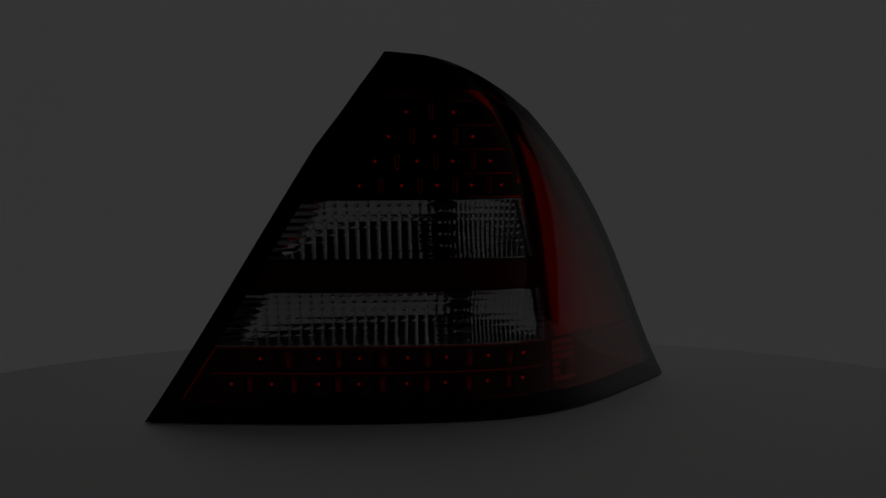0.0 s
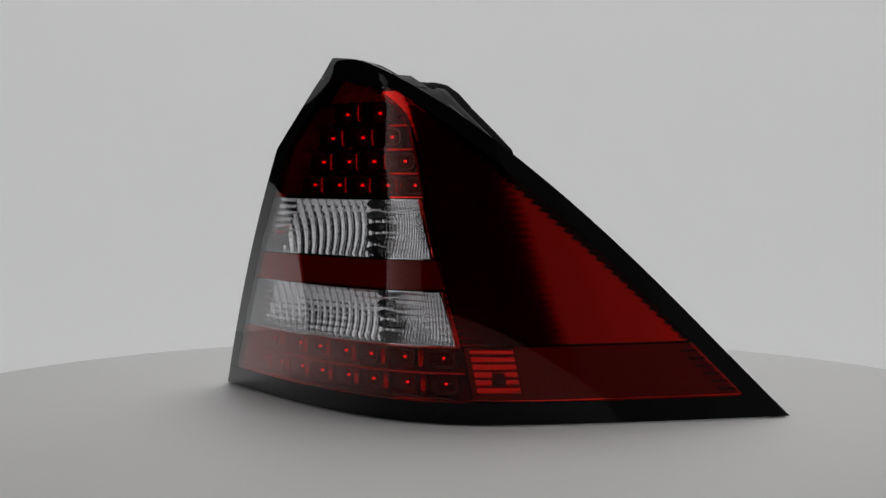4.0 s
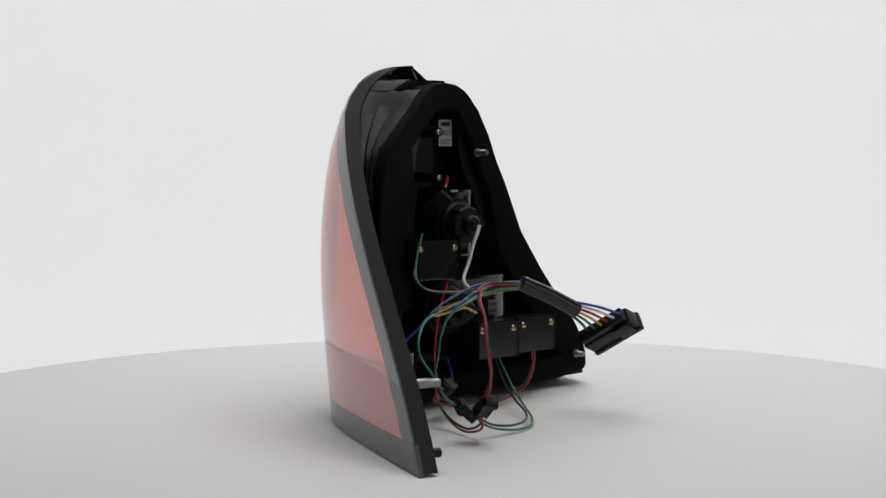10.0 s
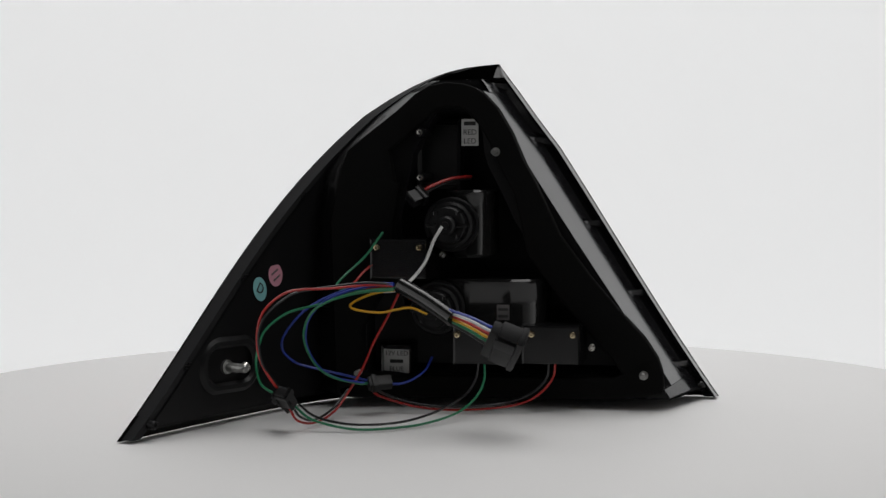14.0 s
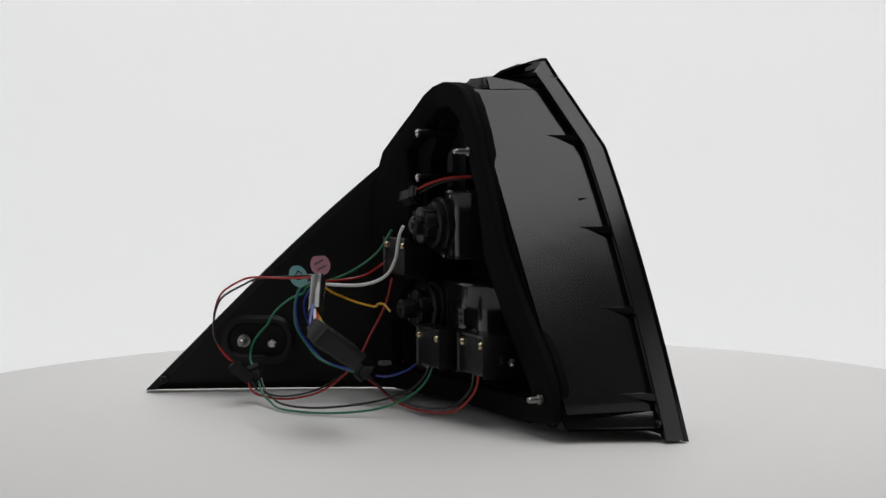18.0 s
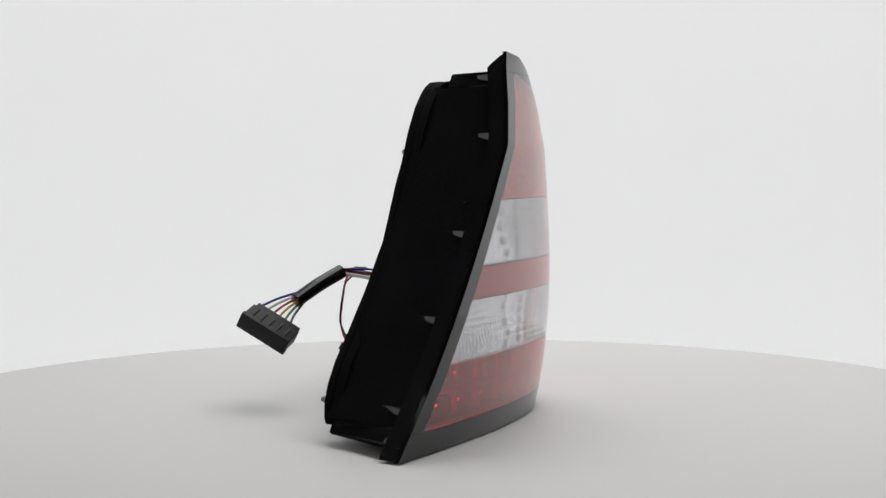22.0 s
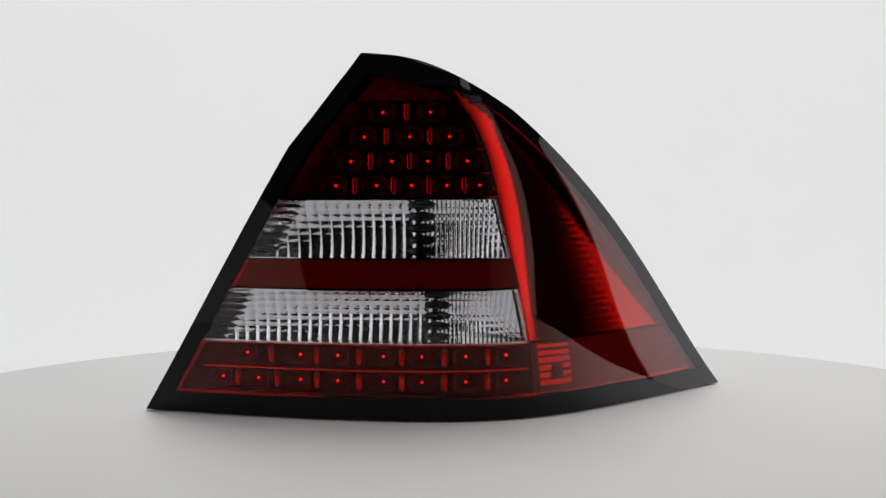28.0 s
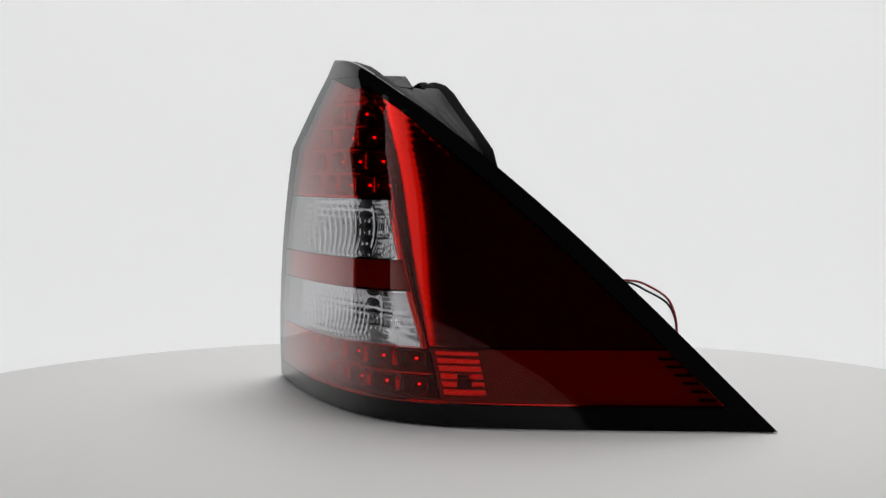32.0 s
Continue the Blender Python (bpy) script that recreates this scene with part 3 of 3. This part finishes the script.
def back_fittings(lamp):
    # block behind the upper light panel, with two posts
    part("panel_block", back_block(-.021, .012, .163, .214, -.034, -.017, .003), RIM_BLACK, lamp)
    for z in (.2052, .1719):
        bm = bmesh.new()
        lathe(bm, back(-.0124, z, -.03), BACK_N, [(.0042, 0), (.0036, .043), (.0034, .0445)], 14)
        part("post", bm, BLACK_ABS, lamp)
        screw(lamp, -.0124, z, .0150, .0022, STEEL)
    paper_label(lamp, .0195, .2055, -.0150, .0130, .0200, [.7, "RED", "LED"], "white paper label with black print")
    # moulded lamp chambers
    chamber(lamp, .0030, .0385, .1125, .1625, .0045, "glossy black upper bulb chamber")
    chamber(lamp, -.0120, .0790, .0560, .0965, .0065, "glossy black lower bulb chamber")
    bm = back_block(.0435, .0530, .0665, .0780, .0066, .0068, 0)
    tag = part("paper_label", bm, BACKING, lamp, "small dark grey printed tag")
    for k in range(2):
        part("printed_bar", back_block(.0445, .0520, .0685 + .005 * k, .0705 + .005 * k, .0069, .0071, 0), INK, tag)
    socket(lamp, .0095, .1370, .0300, "black round upper bulb socket")
    socket(lamp, -.0010, .0748, .0360, "black round lower bulb socket")
    # resistor boxes
    for a0, a1, z0, z1, d1, scr in ((-.047, -.0045, .0980, .1265, .0275, (-.0421, -.0100)), (.0150, .0560, .0360, .0635, .0265, (.0179, .0500)), (.0640, .1060, .0360, .0635, .0160, (.0710, .1011))):
        box = part("control_box", back_block(a0, a1, z0, z1, -.028, d1, .0012), BLACK_ABS, lamp, "small black control box with screws")
        for a in scr:
            screw(lamp, a, .1208 if z0 > .09 else .0574, d1 + .0015, .0025, BRASS, box)
    for a, z, d in ((.0010, .1145, .0), (.1130, .0465, .0), (.0620, .0465, .004)):
        screw(lamp, a, z, d, .0028, STEEL)
    peg(lamp, .0414, .1906, -.004, .0083)
    peg(lamp, .1506, .0266, -.004, .0056)
    peg(lamp, -.0583, .0273, .008, .0289)
    paper_label(lamp, -.0350, .0332, -.0010, .0205, .0178, ["12V LED", .5, "BLUE"], "white paper label with black print")
    part("label_block", back_block(-.0465, -.0235, .0215, .0450, -.030, -.0012, .002), BLACK_ABS, lamp)


def wing_fittings(lamp):
    inward = Vector((-.72, .70, 0)).normalized()
    base = Vector((.1665, .0570, .0425)) + inward * .003
    bm = bmesh.new()
    lathe(bm, base, inward, [(.0050, .008), (.0050, .0100), (.0032, .0105), (.0032, .020), (.0029, .0205), (.0029, .0265), (.0022, .0275)], 16)
    part("mounting_stud", bm, DULL_STEEL, lamp, "long dull zinc mounting bolt")
    along = Vector((.70, .72, 0))
    bm = bmesh.new()
    rings = []
    for w, h in ((.0, .006), (.003, .0085), (.006, .0085), (.008, .006)):
        ring = []
        for k in range(28):
            g = 2 * math.pi * k / 28
            sx = .012 * (1 if math.cos(g) > 0 else -1)
            ring.append(bm.verts.new(base - along * .010 + inward * (h - .004) + along * (sx + (.018 - w) * math.cos(g)) + UP * ((.020 - w) * math.sin(g))))
        rings.append(ring)
    grid_faces(bm, rings, True)
    bmesh.ops.recalc_face_normals(bm, faces=bm.faces[:])
    part("oval_boss", bm, RIM_BLACK, lamp)
    bm = bmesh.new()
    lathe(bm, base - along * .0215 - UP * .003, inward, [(.0038, .003), (.0038, .0065), (.0030, .0075)], 6)
    part("nut", bm, STEEL, lamp)
    for name, at, w, h, tilt, mat, words in (("oval_sticker", (.1225, .0150, .1020), .0092, .0086, 28, PINK, None), ("oval_sticker", (.1345, .0278, .0930), .0084, .0092, 28, CYAN, "D")):
        c = Cut(at[2])
        s = min(np.linspace(.3 * c.length, c.length - .01, 300), key=lambda q: (c.place(q, .0135) - Vector(at)).length)
        p, t = c.place(s, .0138), (c.place(s + .004, .0138) - c.place(s - .004, .0138)).normalized()
        m = plane_frame(p, -t, UP) @ pose(0, 0, 0, 0, 0, tilt)
        bm = bmesh.new()
        lathe(bm, (0, 0, -.0001), (0, 0, 1), [(1, 0), (1, .0002)], 28)
        bm.transform(m @ Matrix.Diagonal((w * .85, h, 1, 1)))
        ob = part(name, bm, mat, lamp, "pale blue oval sticker with a dark letter" if words else "pink oval sticker")
        if words:
            lettering("printed_word", words, .0105, m @ Matrix.Translation((0, 0, .0004)) @ pose(0, 0, 0, 0, 0, -60), INK, ob)
        else:
            for k in (-1, 1):
                bm = block((0, .0025 * k, .0003), (w * .45, 0, 0), (0, .0007, 0), (0, 0, .00008), 0)
                bm.transform(m)
                part("printed_bar", bm, BACKING, ob)


SLEEVE_TOP, SLEEVE_END = Vector((.0394, .0854, .0985)), Vector((.0077, .1139, .0779))


def wiring(lamp):
    def wire(colour, pts, r=0.00085):
        return part("wire", tube(pts, r), WIRES[colour], lamp, colour + " insulated wire")

    wire("red", [(.0447, .0865, .0982), (.0618, .0743, .0981), (.0875, .0784, .0966), (.1110, .0903, .0968), (.1223, .0959, .0932), (.1323, .1038, .0850), (.1367, .1069, .0745), (.1374, .1088, .0619), (.1343, .1093, .0490), (.1267, .1040, .0356), (.1220, .0940, .0290)])
    wire("black", [(.0440, .0860, .0995), (.0630, .0735, .0998), (.0880, .0770, .0975), (.1090, .0880, .0955), (.1200, .0940, .0905), (.1310, .1040, .0820), (.1360, .1075, .0720), (.1362, .1095, .0600), (.1330, .1090, .0470), (.1240, .1000, .0330)])
    wire("green", [(.0439, .0860, .0955), (.0651, .0719, .0930), (.0824, .0627, .0882), (.0963, .0548, .0830), (.1156, .0518, .0777), (.1306, .0550, .0670), (.1358, .0593, .0562), (.1381, .0703, .0442), (.1349, .0765, .0316), (.1250, .0800, .0245)])
    wire("green", [(.0440, .0862, .0965), (.0650, .0735, .0938), (.0845, .0672, .0880), (.0979, .0600, .0796), (.1039, .0569, .0679), (.1038, .0549, .0560), (.0968, .0487, .0412), (.0855, .0452, .0314), (.0656, .0351, .0244), (.0560, .0330, .0238)])
    wire("blue", [(.0442, .0865, .1000), (.0624, .0643, .0982), (.0836, .0537, .0903), (.0984, .0484, .0825), (.1092, .0434, .0727), (.1184, .0323, .0581), (.1181, .0232, .0471), (.1095, .0170, .0383), (.1006, .0160, .0348), (.0800, .0200, .0300), (.0560, .0300, .0250)])
    wire("blue", [(.0442, .0870, .0990), (.0640, .0690, .0960), (.0860, .0640, .0890), (.0985, .0590, .0780), (.1030, .0560, .0660), (.1020, .0530, .0530), (.0940, .0470, .0390), (.0820, .0430, .0300), (.0600, .0330, .0240)])
    wire("white", [(.0034, .0344, .1366), (.0070, .0345, .1310), (.0101, .0335, .1248), (.0157, .0320, .1105), (.0256, .0330, .0985), (.0360, .0450, .0925), (.0500, .0650, .0930), (.0470, .0800, .0955), (.0430, .0850, .0965)], .0012)
    wire("yellow", [(.0150, .0376, .0735), (.0260, .0345, .0780), (.0359, .0315, .0769), (.0476, .0240, .0740), (.0641, .0275, .0764), (.0703, .0340, .0799), (.0680, .0470, .0845), (.0590, .0640, .0905), (.0500, .0780, .0940), (.0435, .0850, .0950)])
    wire("green", [(.0439, .0092, .1320), (.0572, .0121, .1147), (.0729, .0207, .1014), (.0800, .0350, .0945), (.0720, .0550, .0935), (.0580, .0740, .0950), (.0435, .0860, .0970)])
    wire("red", [(.0520, .0080, .1080), (.0585, .0105, .1030), (.0660, .0200, .0960), (.0730, .0400, .0935), (.0620, .0650, .0955), (.0440, .0860, .0985)])
    wire("red", [(.0300, .0220, .0960), (.0356, .0205, .0836), (.0426, .0210, .0695), (.0528, .0240, .0519), (.0610, .0285, .0346), (.0726, .0370, .0182), (.0836, .0516, .0071), (.0981, .0714, .0030), (.1106, .0900, .0080), (.1160, .0930, .0170)])
    wire("black", [(.0726, .0350, .0200), (.0850, .0520, .0090), (.0990, .0730, .0052), (.1090, .0880, .0105), (.1140, .0910, .0180)])
    wire("green", [(.1120, .0860, .0170), (.1030, .0895, .0095), (.0890, .0930, .0048), (.0715, .0985, .0023), (.0511, .0980, .0022), (.0257, .0869, .0025), (-.0013, .0677, .0061), (-.0183, .0514, .0147), (-.0258, .0411, .0252), (-.0273, .0340, .0365)])
    wire("black", [(.1100, .0850, .0190), (.1010, .0880, .0115), (.0890, .0905, .0072), (.0720, .0950, .0050), (.0500, .0930, .0046), (.0290, .0840, .0060), (.0060, .0650, .0100), (-.0120, .0480, .0170), (-.0200, .0390, .0260), (-.0230, .0335, .0365)])
    wire("red", [(.0560, .0260, .0190), (.0474, .0210, .0120), (.0237, .0275, .0053), (.0031, .0310, .0029), (-.0205, .0375, .0034), (-.0480, .0385, .0058), (-.0643, .0414, .0126), (-.0761, .0410, .0245), (-.0790, .0400, .0370)])
    wire("black", [(.0540, .0270, .0200), (.0440, .0240, .0140), (.0237, .0295, .0080), (.0031, .0325, .0055), (-.0205, .0385, .0060), (-.0450, .0390, .0085), (-.0610, .0415, .0150), (-.0720, .0410, .0255), (-.0740, .0400, .0370)])
    wire("blue", [(.0420, .0300, .0225), (.0330, .0270, .0222), (.0237, .0225, .0245), (.0141, .0160, .0300), (.0080, .0090, .0386)])
    wire("red", [(.0188, .0129, .1590), (.0080, .0090, .1655), (-.0080, .0020, .1710), (-.0249, -.0080, .1726)], .0011)
    wire("black", [(.0175, .0120, .1565), (.0070, .0070, .1635), (-.0080, .0, .1695), (-.0249, -.0100, .1710)], .0011)
    # plugs between the wires
    def plug(at, along, size, label):
        t = Vector(along).normalized()
        u = t.orthogonal().normalized()
        v = t.cross(u)
        L, w, h = size
        ob = part("wire_plug", block(at, t * L, u * w, v * h, .0008), RIM_BLACK, lamp, label)
        part("plug_collar", block(Vector(at) + t * (L * .5), t * (L * .22), u * (w * 1.25), v * (h * 1.25), .0006), RIM_BLACK, ob)
        part("plug_latch", block(Vector(at) - t * (L * .15) + v * h, t * (L * .45), u * (w * .45), v * .0012, .0004), RIM_BLACK, ob)
    plug((.1195, .0835, .0210), (.011, -.006, .010), (.0085, .0034, .0042), "small black plug in the wiring")
    plug((.1190, .0975, .0250), (.006, .012, .012), (.0085, .0034, .0042), "small black plug in the wiring")
    plug((.0492, .0320, .0238), (1, .15, -.05), (.0088, .0035, .0043), "small black plug in the wiring")
    plug((.0188, .0135, .1575), (-.0437, -.02, .016), (.0065, .0035, .0045), "small black plug in the wiring")
    # sleeve and ribbon of wires to the connector
    mid = SLEEVE_TOP.lerp(SLEEVE_END, .5) + Vector((0, 0, .001))
    part("cable_sleeve", tube([SLEEVE_TOP, mid, SLEEVE_END], .0056, 8, 18), SMOOTH_BLACK, lamp, "glossy black sleeve round the wires")
    c2, c1, low, c3 = Vector((-.0145, .1406, .0773)), Vector((-.0385, .1456, .0674)), Vector((-.0346, .1106, .0462)), Vector((-.0148, .1029, .0540))
    for k, col in enumerate(("blue", "white", "red", "yellow", "green", "black")):
        end = c2.lerp(c3, .12 + .12 * k) + (c2 - c1) * .05
        off = Vector((.0, .0, .0030 - .0012 * k)) + (c3 - c2).normalized() * (k - 2.5) * .0009
        wire(col, [SLEEVE_END - (SLEEVE_TOP - SLEEVE_END) * -.1 + off, SLEEVE_END.lerp(end, .5) + off * .6 + Vector((0, 0, .001)), end, end + (c1 - c2) * .15], .0010)
    cen = (c1 + c2 + c3 + low) / 4
    ex, ey = ((c2 + c1) - (c3 + low)) * .235, ((c1 + low) - (c2 + c3)) * .25
    ez = ex.cross(ey).normalized() * .0060
    con = part("connector", block(cen + ey * .25, ex, ey * .75, ez, .0010), RIM_BLACK, lamp, "black multi-pin plug connector")
    part("connector_collar", block(cen - ey * .62, ex * .92, ey * .36, ez * .8, .0008), RIM_BLACK, con)
    part("connector_lip", block(cen + ey * .78, ex * 1.03, ey * .16, ez * 1.18, .0006), RIM_BLACK, con)
    for k in range(5):
        part("connector_rib", block(cen + ex * (-.7 + .35 * k) + ez * 1.02 + ey * .25, ex * .05, ey * .5, ez * .12, .0002), RIM_BLACK, con)
    part("connector_latch", block(cen + ex * .55 - ez * 1.15, ex * .3, ey * .6, ez * .22, .0005), RIM_BLACK, con)


def fluted(z0, z1, centre_x, name="fluted_reflector", lamp=None):
    """The bright fluted reflector behind a clear window: pillows in columns over a shallow bowl."""
    bm = bmesh.new()
    rows = []
    nz = 80
    for i in range(nz + 1):
        fz = i / nz
        z = z0 + .0006 + (z1 - z0 - .0012) * fz
        c = Cut(z)
        lo, hi, mid = inner(c) - .002, seam(c) - .0042, c.at_x(centre_x)
        row = []
        n = 396
        for j in range(n + 1):
            s = lo + (hi - lo) * j / n
            w = hi + .002 - mid if s > mid else mid - lo
            dish = 1 - abs((s - mid) / (w * 1.02)) ** 2.4
            depth = .0072 + .024 * max(dish, 0) * (1 - .20 * (2 * fz - 1) ** 2)
            q = (fz * 8) % 1.0
            pitch, rise = (.0078, .125) if s < mid else (.0037, .19)
            ph = ((s - mid) / pitch + .05 * abs(2 * q - 1)) % 1.0
            pillow = pitch * rise * (1 - (2 * ph - 1) ** 2) + .00020 * (1 - (2 * q - 1) ** 2)
            # the inner end is pleated level, with pointed tips
            tip = min(max((s - lo - .0125 - .0055 * abs(2 * q - 1)) / .0012, 0), 1)
            depth -= pillow * tip + .0013 * abs(2 * q - 1) * (1 - tip)
            row.append(bm.verts.new(c.place(s, depth)))
        rows.append(row)
    grid_faces(bm, rows)
    ob = part(name, bm, CHROME, lamp, "bright fluted reflector")
    for z in (z0 + .0001, z1 - .0006):
        part("reflector_shelf", skin(z, z + .0005, lambda c: inner(c) - .001, lambda c: seam(c) - .0042, 1, 40, depth=.0030, thick=.0250, gap=0), CHROME, ob)
    return ob


def bulb_hole_image(lamp, x, z0, z1):
    """Stacked dark lenses added for the bulb opening's image, repeated by the window's rows, in the middle of a fluted
    reflector.
    """
    n = 5
    for k in range(n):
        zc = z0 + (z1 - z0) * (k + .5) / n
        half = (z1 - z0) / n * .43
        bm = bmesh.new()
        rows = []
        for i in range(9):
            v = i / 4 - 1
            c = Cut(zc + half * v)
            m, w = c.at_x(x), .0105 * math.sqrt(max(1 - v * v * .96, 0))
            rows.append([bm.verts.new(c.place(m + w * (j / 7 - 1), .0205 - .0022 * (1 - (j / 7 - 1) ** 2) * (1 - v * v))) for j in range(15)])
        grid_faces(bm, rows)
        part("bulb_hole_image", bm, SMOOTH_BLACK, lamp, "dark oval added for the bulb opening's image in the lens")


LED_ROWS = [(.2179, (-.0419, -.0068)), (.2008, (-.0552, -.0219, .0074)), (.1836, (-.0650, -.0353, -.0090, .0209)), (.1667, (-.0763, -.0467, -.0212, .0048, .0303)),
            (.0458, (-.1450, -.1048, -.0769, -.0431, -.0146, .0191, .0516)), (.0274, (-.1644, -.1370, -.1050, -.0771, -.0432, -.0147, .0191, .0515))]


def leds(lamp):
    # bright stepped panels behind the red lenses
    def panel(z0, z1, steps, label):
        bm = bmesh.new()
        rows = []
        for k in range(steps):
            zc = z0 + (z1 - z0) * (k + .5) / steps
            xs = min(LED_ROWS, key=lambda row: abs(row[0] - zc))[1]
            for f in (0, .12, .25, .4, .55, .7, .85, .96):
                c = Cut(z0 + (z1 - z0) * (k + f) / steps)
                lo, hi = inner(c) + .003, seam(c) - .002
                mids = [c.at_x(x) for x in xs]
                edges = [lo] + [(a + b) / 2 for a, b in zip(mids, mids[1:])] + [hi]
                row = []
                for j in range(121):
                    q = lo + (hi - lo) * j / 120
                    n = min(max(sum(q > e for e in edges) - 1, 0), len(mids) - 1)
                    side = max(edges[n + 1] - mids[n], mids[n] - edges[n])
                    bowl = .0030 * min(((q - mids[n]) / side) ** 2, 1) + .0015 * (2 * f - 1) ** 2
                    row.append(bm.verts.new(c.place(q, min(.0158 - bowl, .0040 + .8 * (q - lo)))))
                rows.append(row)
        grid_faces(bm, rows)
        p = part("light_panel", bm, PANEL, lamp, label)
        for k in range(1, steps + 1):
            z = z0 + (z1 - z0) * k / steps
            part("shelf", skin(z - .0006, z + .0006, lambda c: inner(c) + .010, lambda c: seam(c) - .002, 1, 30, depth=.0060, thick=.0085, gap=0), SATIN, p)
    panel(.1582, .2255, 4, "bright stepped light panel")
    panel(.0175, .0546, 2, "bright stepped light panel")
    part("light_panel", skin(.2262, TOP_Z - .002, lambda c: inner(c) + .006, lambda c: seam(c) - .001, 3, 14, depth=.009, thick=.001), TOP_BACKING, lamp)
    def ring(bm, hx, hy, z, n=28, power=.62):
        out = []
        for k in range(n):
            g = 2 * math.pi * k / n
            u, v = math.cos(g), math.sin(g)
            out.append(bm.verts.new((hx * math.copysign(abs(u) ** power, u), hy * math.copysign(abs(v) ** power, v), z)))
        return out

    well = bmesh.new()
    rows = [ring(well, *r) for r in ((.0100, .0070, .0060), (.0096, .0066, .0054), (.0088, .0060, .0030), (.0066, .0048, .0008), (.0030, .0026, .0002))]
    grid_faces(well, rows, True)
    well.faces.new(rows[-1])
    dome = bmesh.new()
    lathe(dome, (0, 0, 0), (0, 0, 1), [(.0010, .0), (.0010, .0014), (.0008, .0021), (.0005, .0025), (.0002, .0026)], 12)
    column = bmesh.new()
    rows = []
    for i in range(17):
        v = i / 8 - 1
        end = math.sqrt(max(1 - abs(v) ** 5, .02))
        rows.append([column.verts.new((.0028 * end * math.cos(g), .0070 * v, .0030 * end * math.sin(g))) for g in np.radians(np.linspace(180, 0, 13))])
    grid_faces(column, rows)
    meshes = {}

    def placed(name, bm, mat, parent, m, label=""):
        """One more of a small repeated part, on the mesh of the first."""
        if name not in meshes:
            ob = part(name, bm, mat, parent, label)
            meshes[name] = ob.data
        else:
            ob = new(name, meshes[name])
            ob.parent = parent
            if label:
                ob["label"] = label
        ob.matrix_basis = m
        return ob

    def facing(z, x, depth):
        c = Cut(z)
        s = c.at_x(x)
        out = (c.place(s, .0) - c.place(s, .01)).normalized()
        m = Matrix((UP.cross(out), UP, out)).transposed().to_4x4()
        m.translation = c.place(s, depth)
        return m

    for z, xs in LED_ROWS:
        for i, x in enumerate(xs):
            cell = placed("led_well", well, WELL, lamp, facing(z, x, .0138), "smoked square-round well round a diode")
            placed("led", dome, LED_RED, cell, pose(0, 0, 0), "small red light-emitting diode")
            if i + 1 < len(xs) and xs[i + 1] - x > .0235:
                placed("lens_column", column, SATIN, lamp, facing(z, (x + xs[i + 1]) / 2, .0098), "bright rounded upright between two wells")


def inside(lamp):
    fluted(.1157, .1572, -.015, lamp=lamp)
    fluted(.0556, .0935, -.003, lamp=lamp)
    bulb_hole_image(lamp, -.0145, .1157, .1572)
    bulb_hole_image(lamp, -.0030, .0556, .0935)
    part("band_backing", skin(.0945, .1148, lambda c: inner(c) - .002, seam, 3, 24, depth=.006, thick=.001), BACKING, lamp)
    leds(lamp)
    # ribbed bright sheet behind the side lens
    bm = bmesh.new()
    rows = []
    for i in range(61):
        c = Cut(.0560 + .1770 * i / 60)
        lo, hi = seam(c) + .0005, outer(c) + .004
        depth = .0048 + .0062 * (1 - (i / 30 - 1) ** 2)
        rows.append([bm.verts.new(c.place(lo + (hi - lo) * j / 50, depth)) for j in range(51)])
    grid_faces(bm, rows)
    part("side_reflector", bm, SIDE_METAL, lamp, "bright ribbed side reflector")
    part("seam_wall", skin(.0560, .2330, lambda c: seam(c) - .0009, lambda c: seam(c) - .0003, 60, 1, depth=.0026, thick=.0110, gap=0), SIDE_METAL, lamp)
    part("prism_backing", skin(.0170, .0546, lambda c: seam(c) + .001, lambda c: outer(c) + .003, 5, 24, depth=.0050, thick=.001), RETRO, lamp)
    for k in range(6):
        z = .0235 + .0055 * k
        part("louvre_bar", skin(z - .0008, z + .0032, lambda c: seam(c) + .005, lambda c: seam(c) + .036, 1, 10, depth=.0032, thick=.0013), SIDE_METAL, lamp)
        part("louvre_bar", skin(z - .003, z - .0010, lambda c: outer(c) - .013, lambda c: outer(c) - .001, 1, 8, depth=.0030, thick=.0015), SMOOTH_BLACK, lamp)
    part("marker_bulb", block((.0835, -.0415, .0326), (.0035, .0035, 0), (.0008, -.0008, 0), (0, 0, .0045), .0006), SMOOTH_BLACK, lamp, "small dark square marker bulb")


def tail_light():
    lamp = new("tail_light")
    lens(lamp)
    housing(lamp)
    gasket(lamp)
    back_fittings(lamp)
    wing_fittings(lamp)
    wiring(lamp)
    inside(lamp)
    return tagged(lamp, "red and clear car tail light with loose wiring", "tail light")


backdrop()
studio()
TABLE = turntable()
LAMP = tail_light()


def motions():
    rows = [(float(t), pose(0, 0, 0, 0, 0, 375.376 - 13.4063 * t)) for t in range(33)]
    walk(TABLE, rows)
    walk(LAMP, rows)


motions()
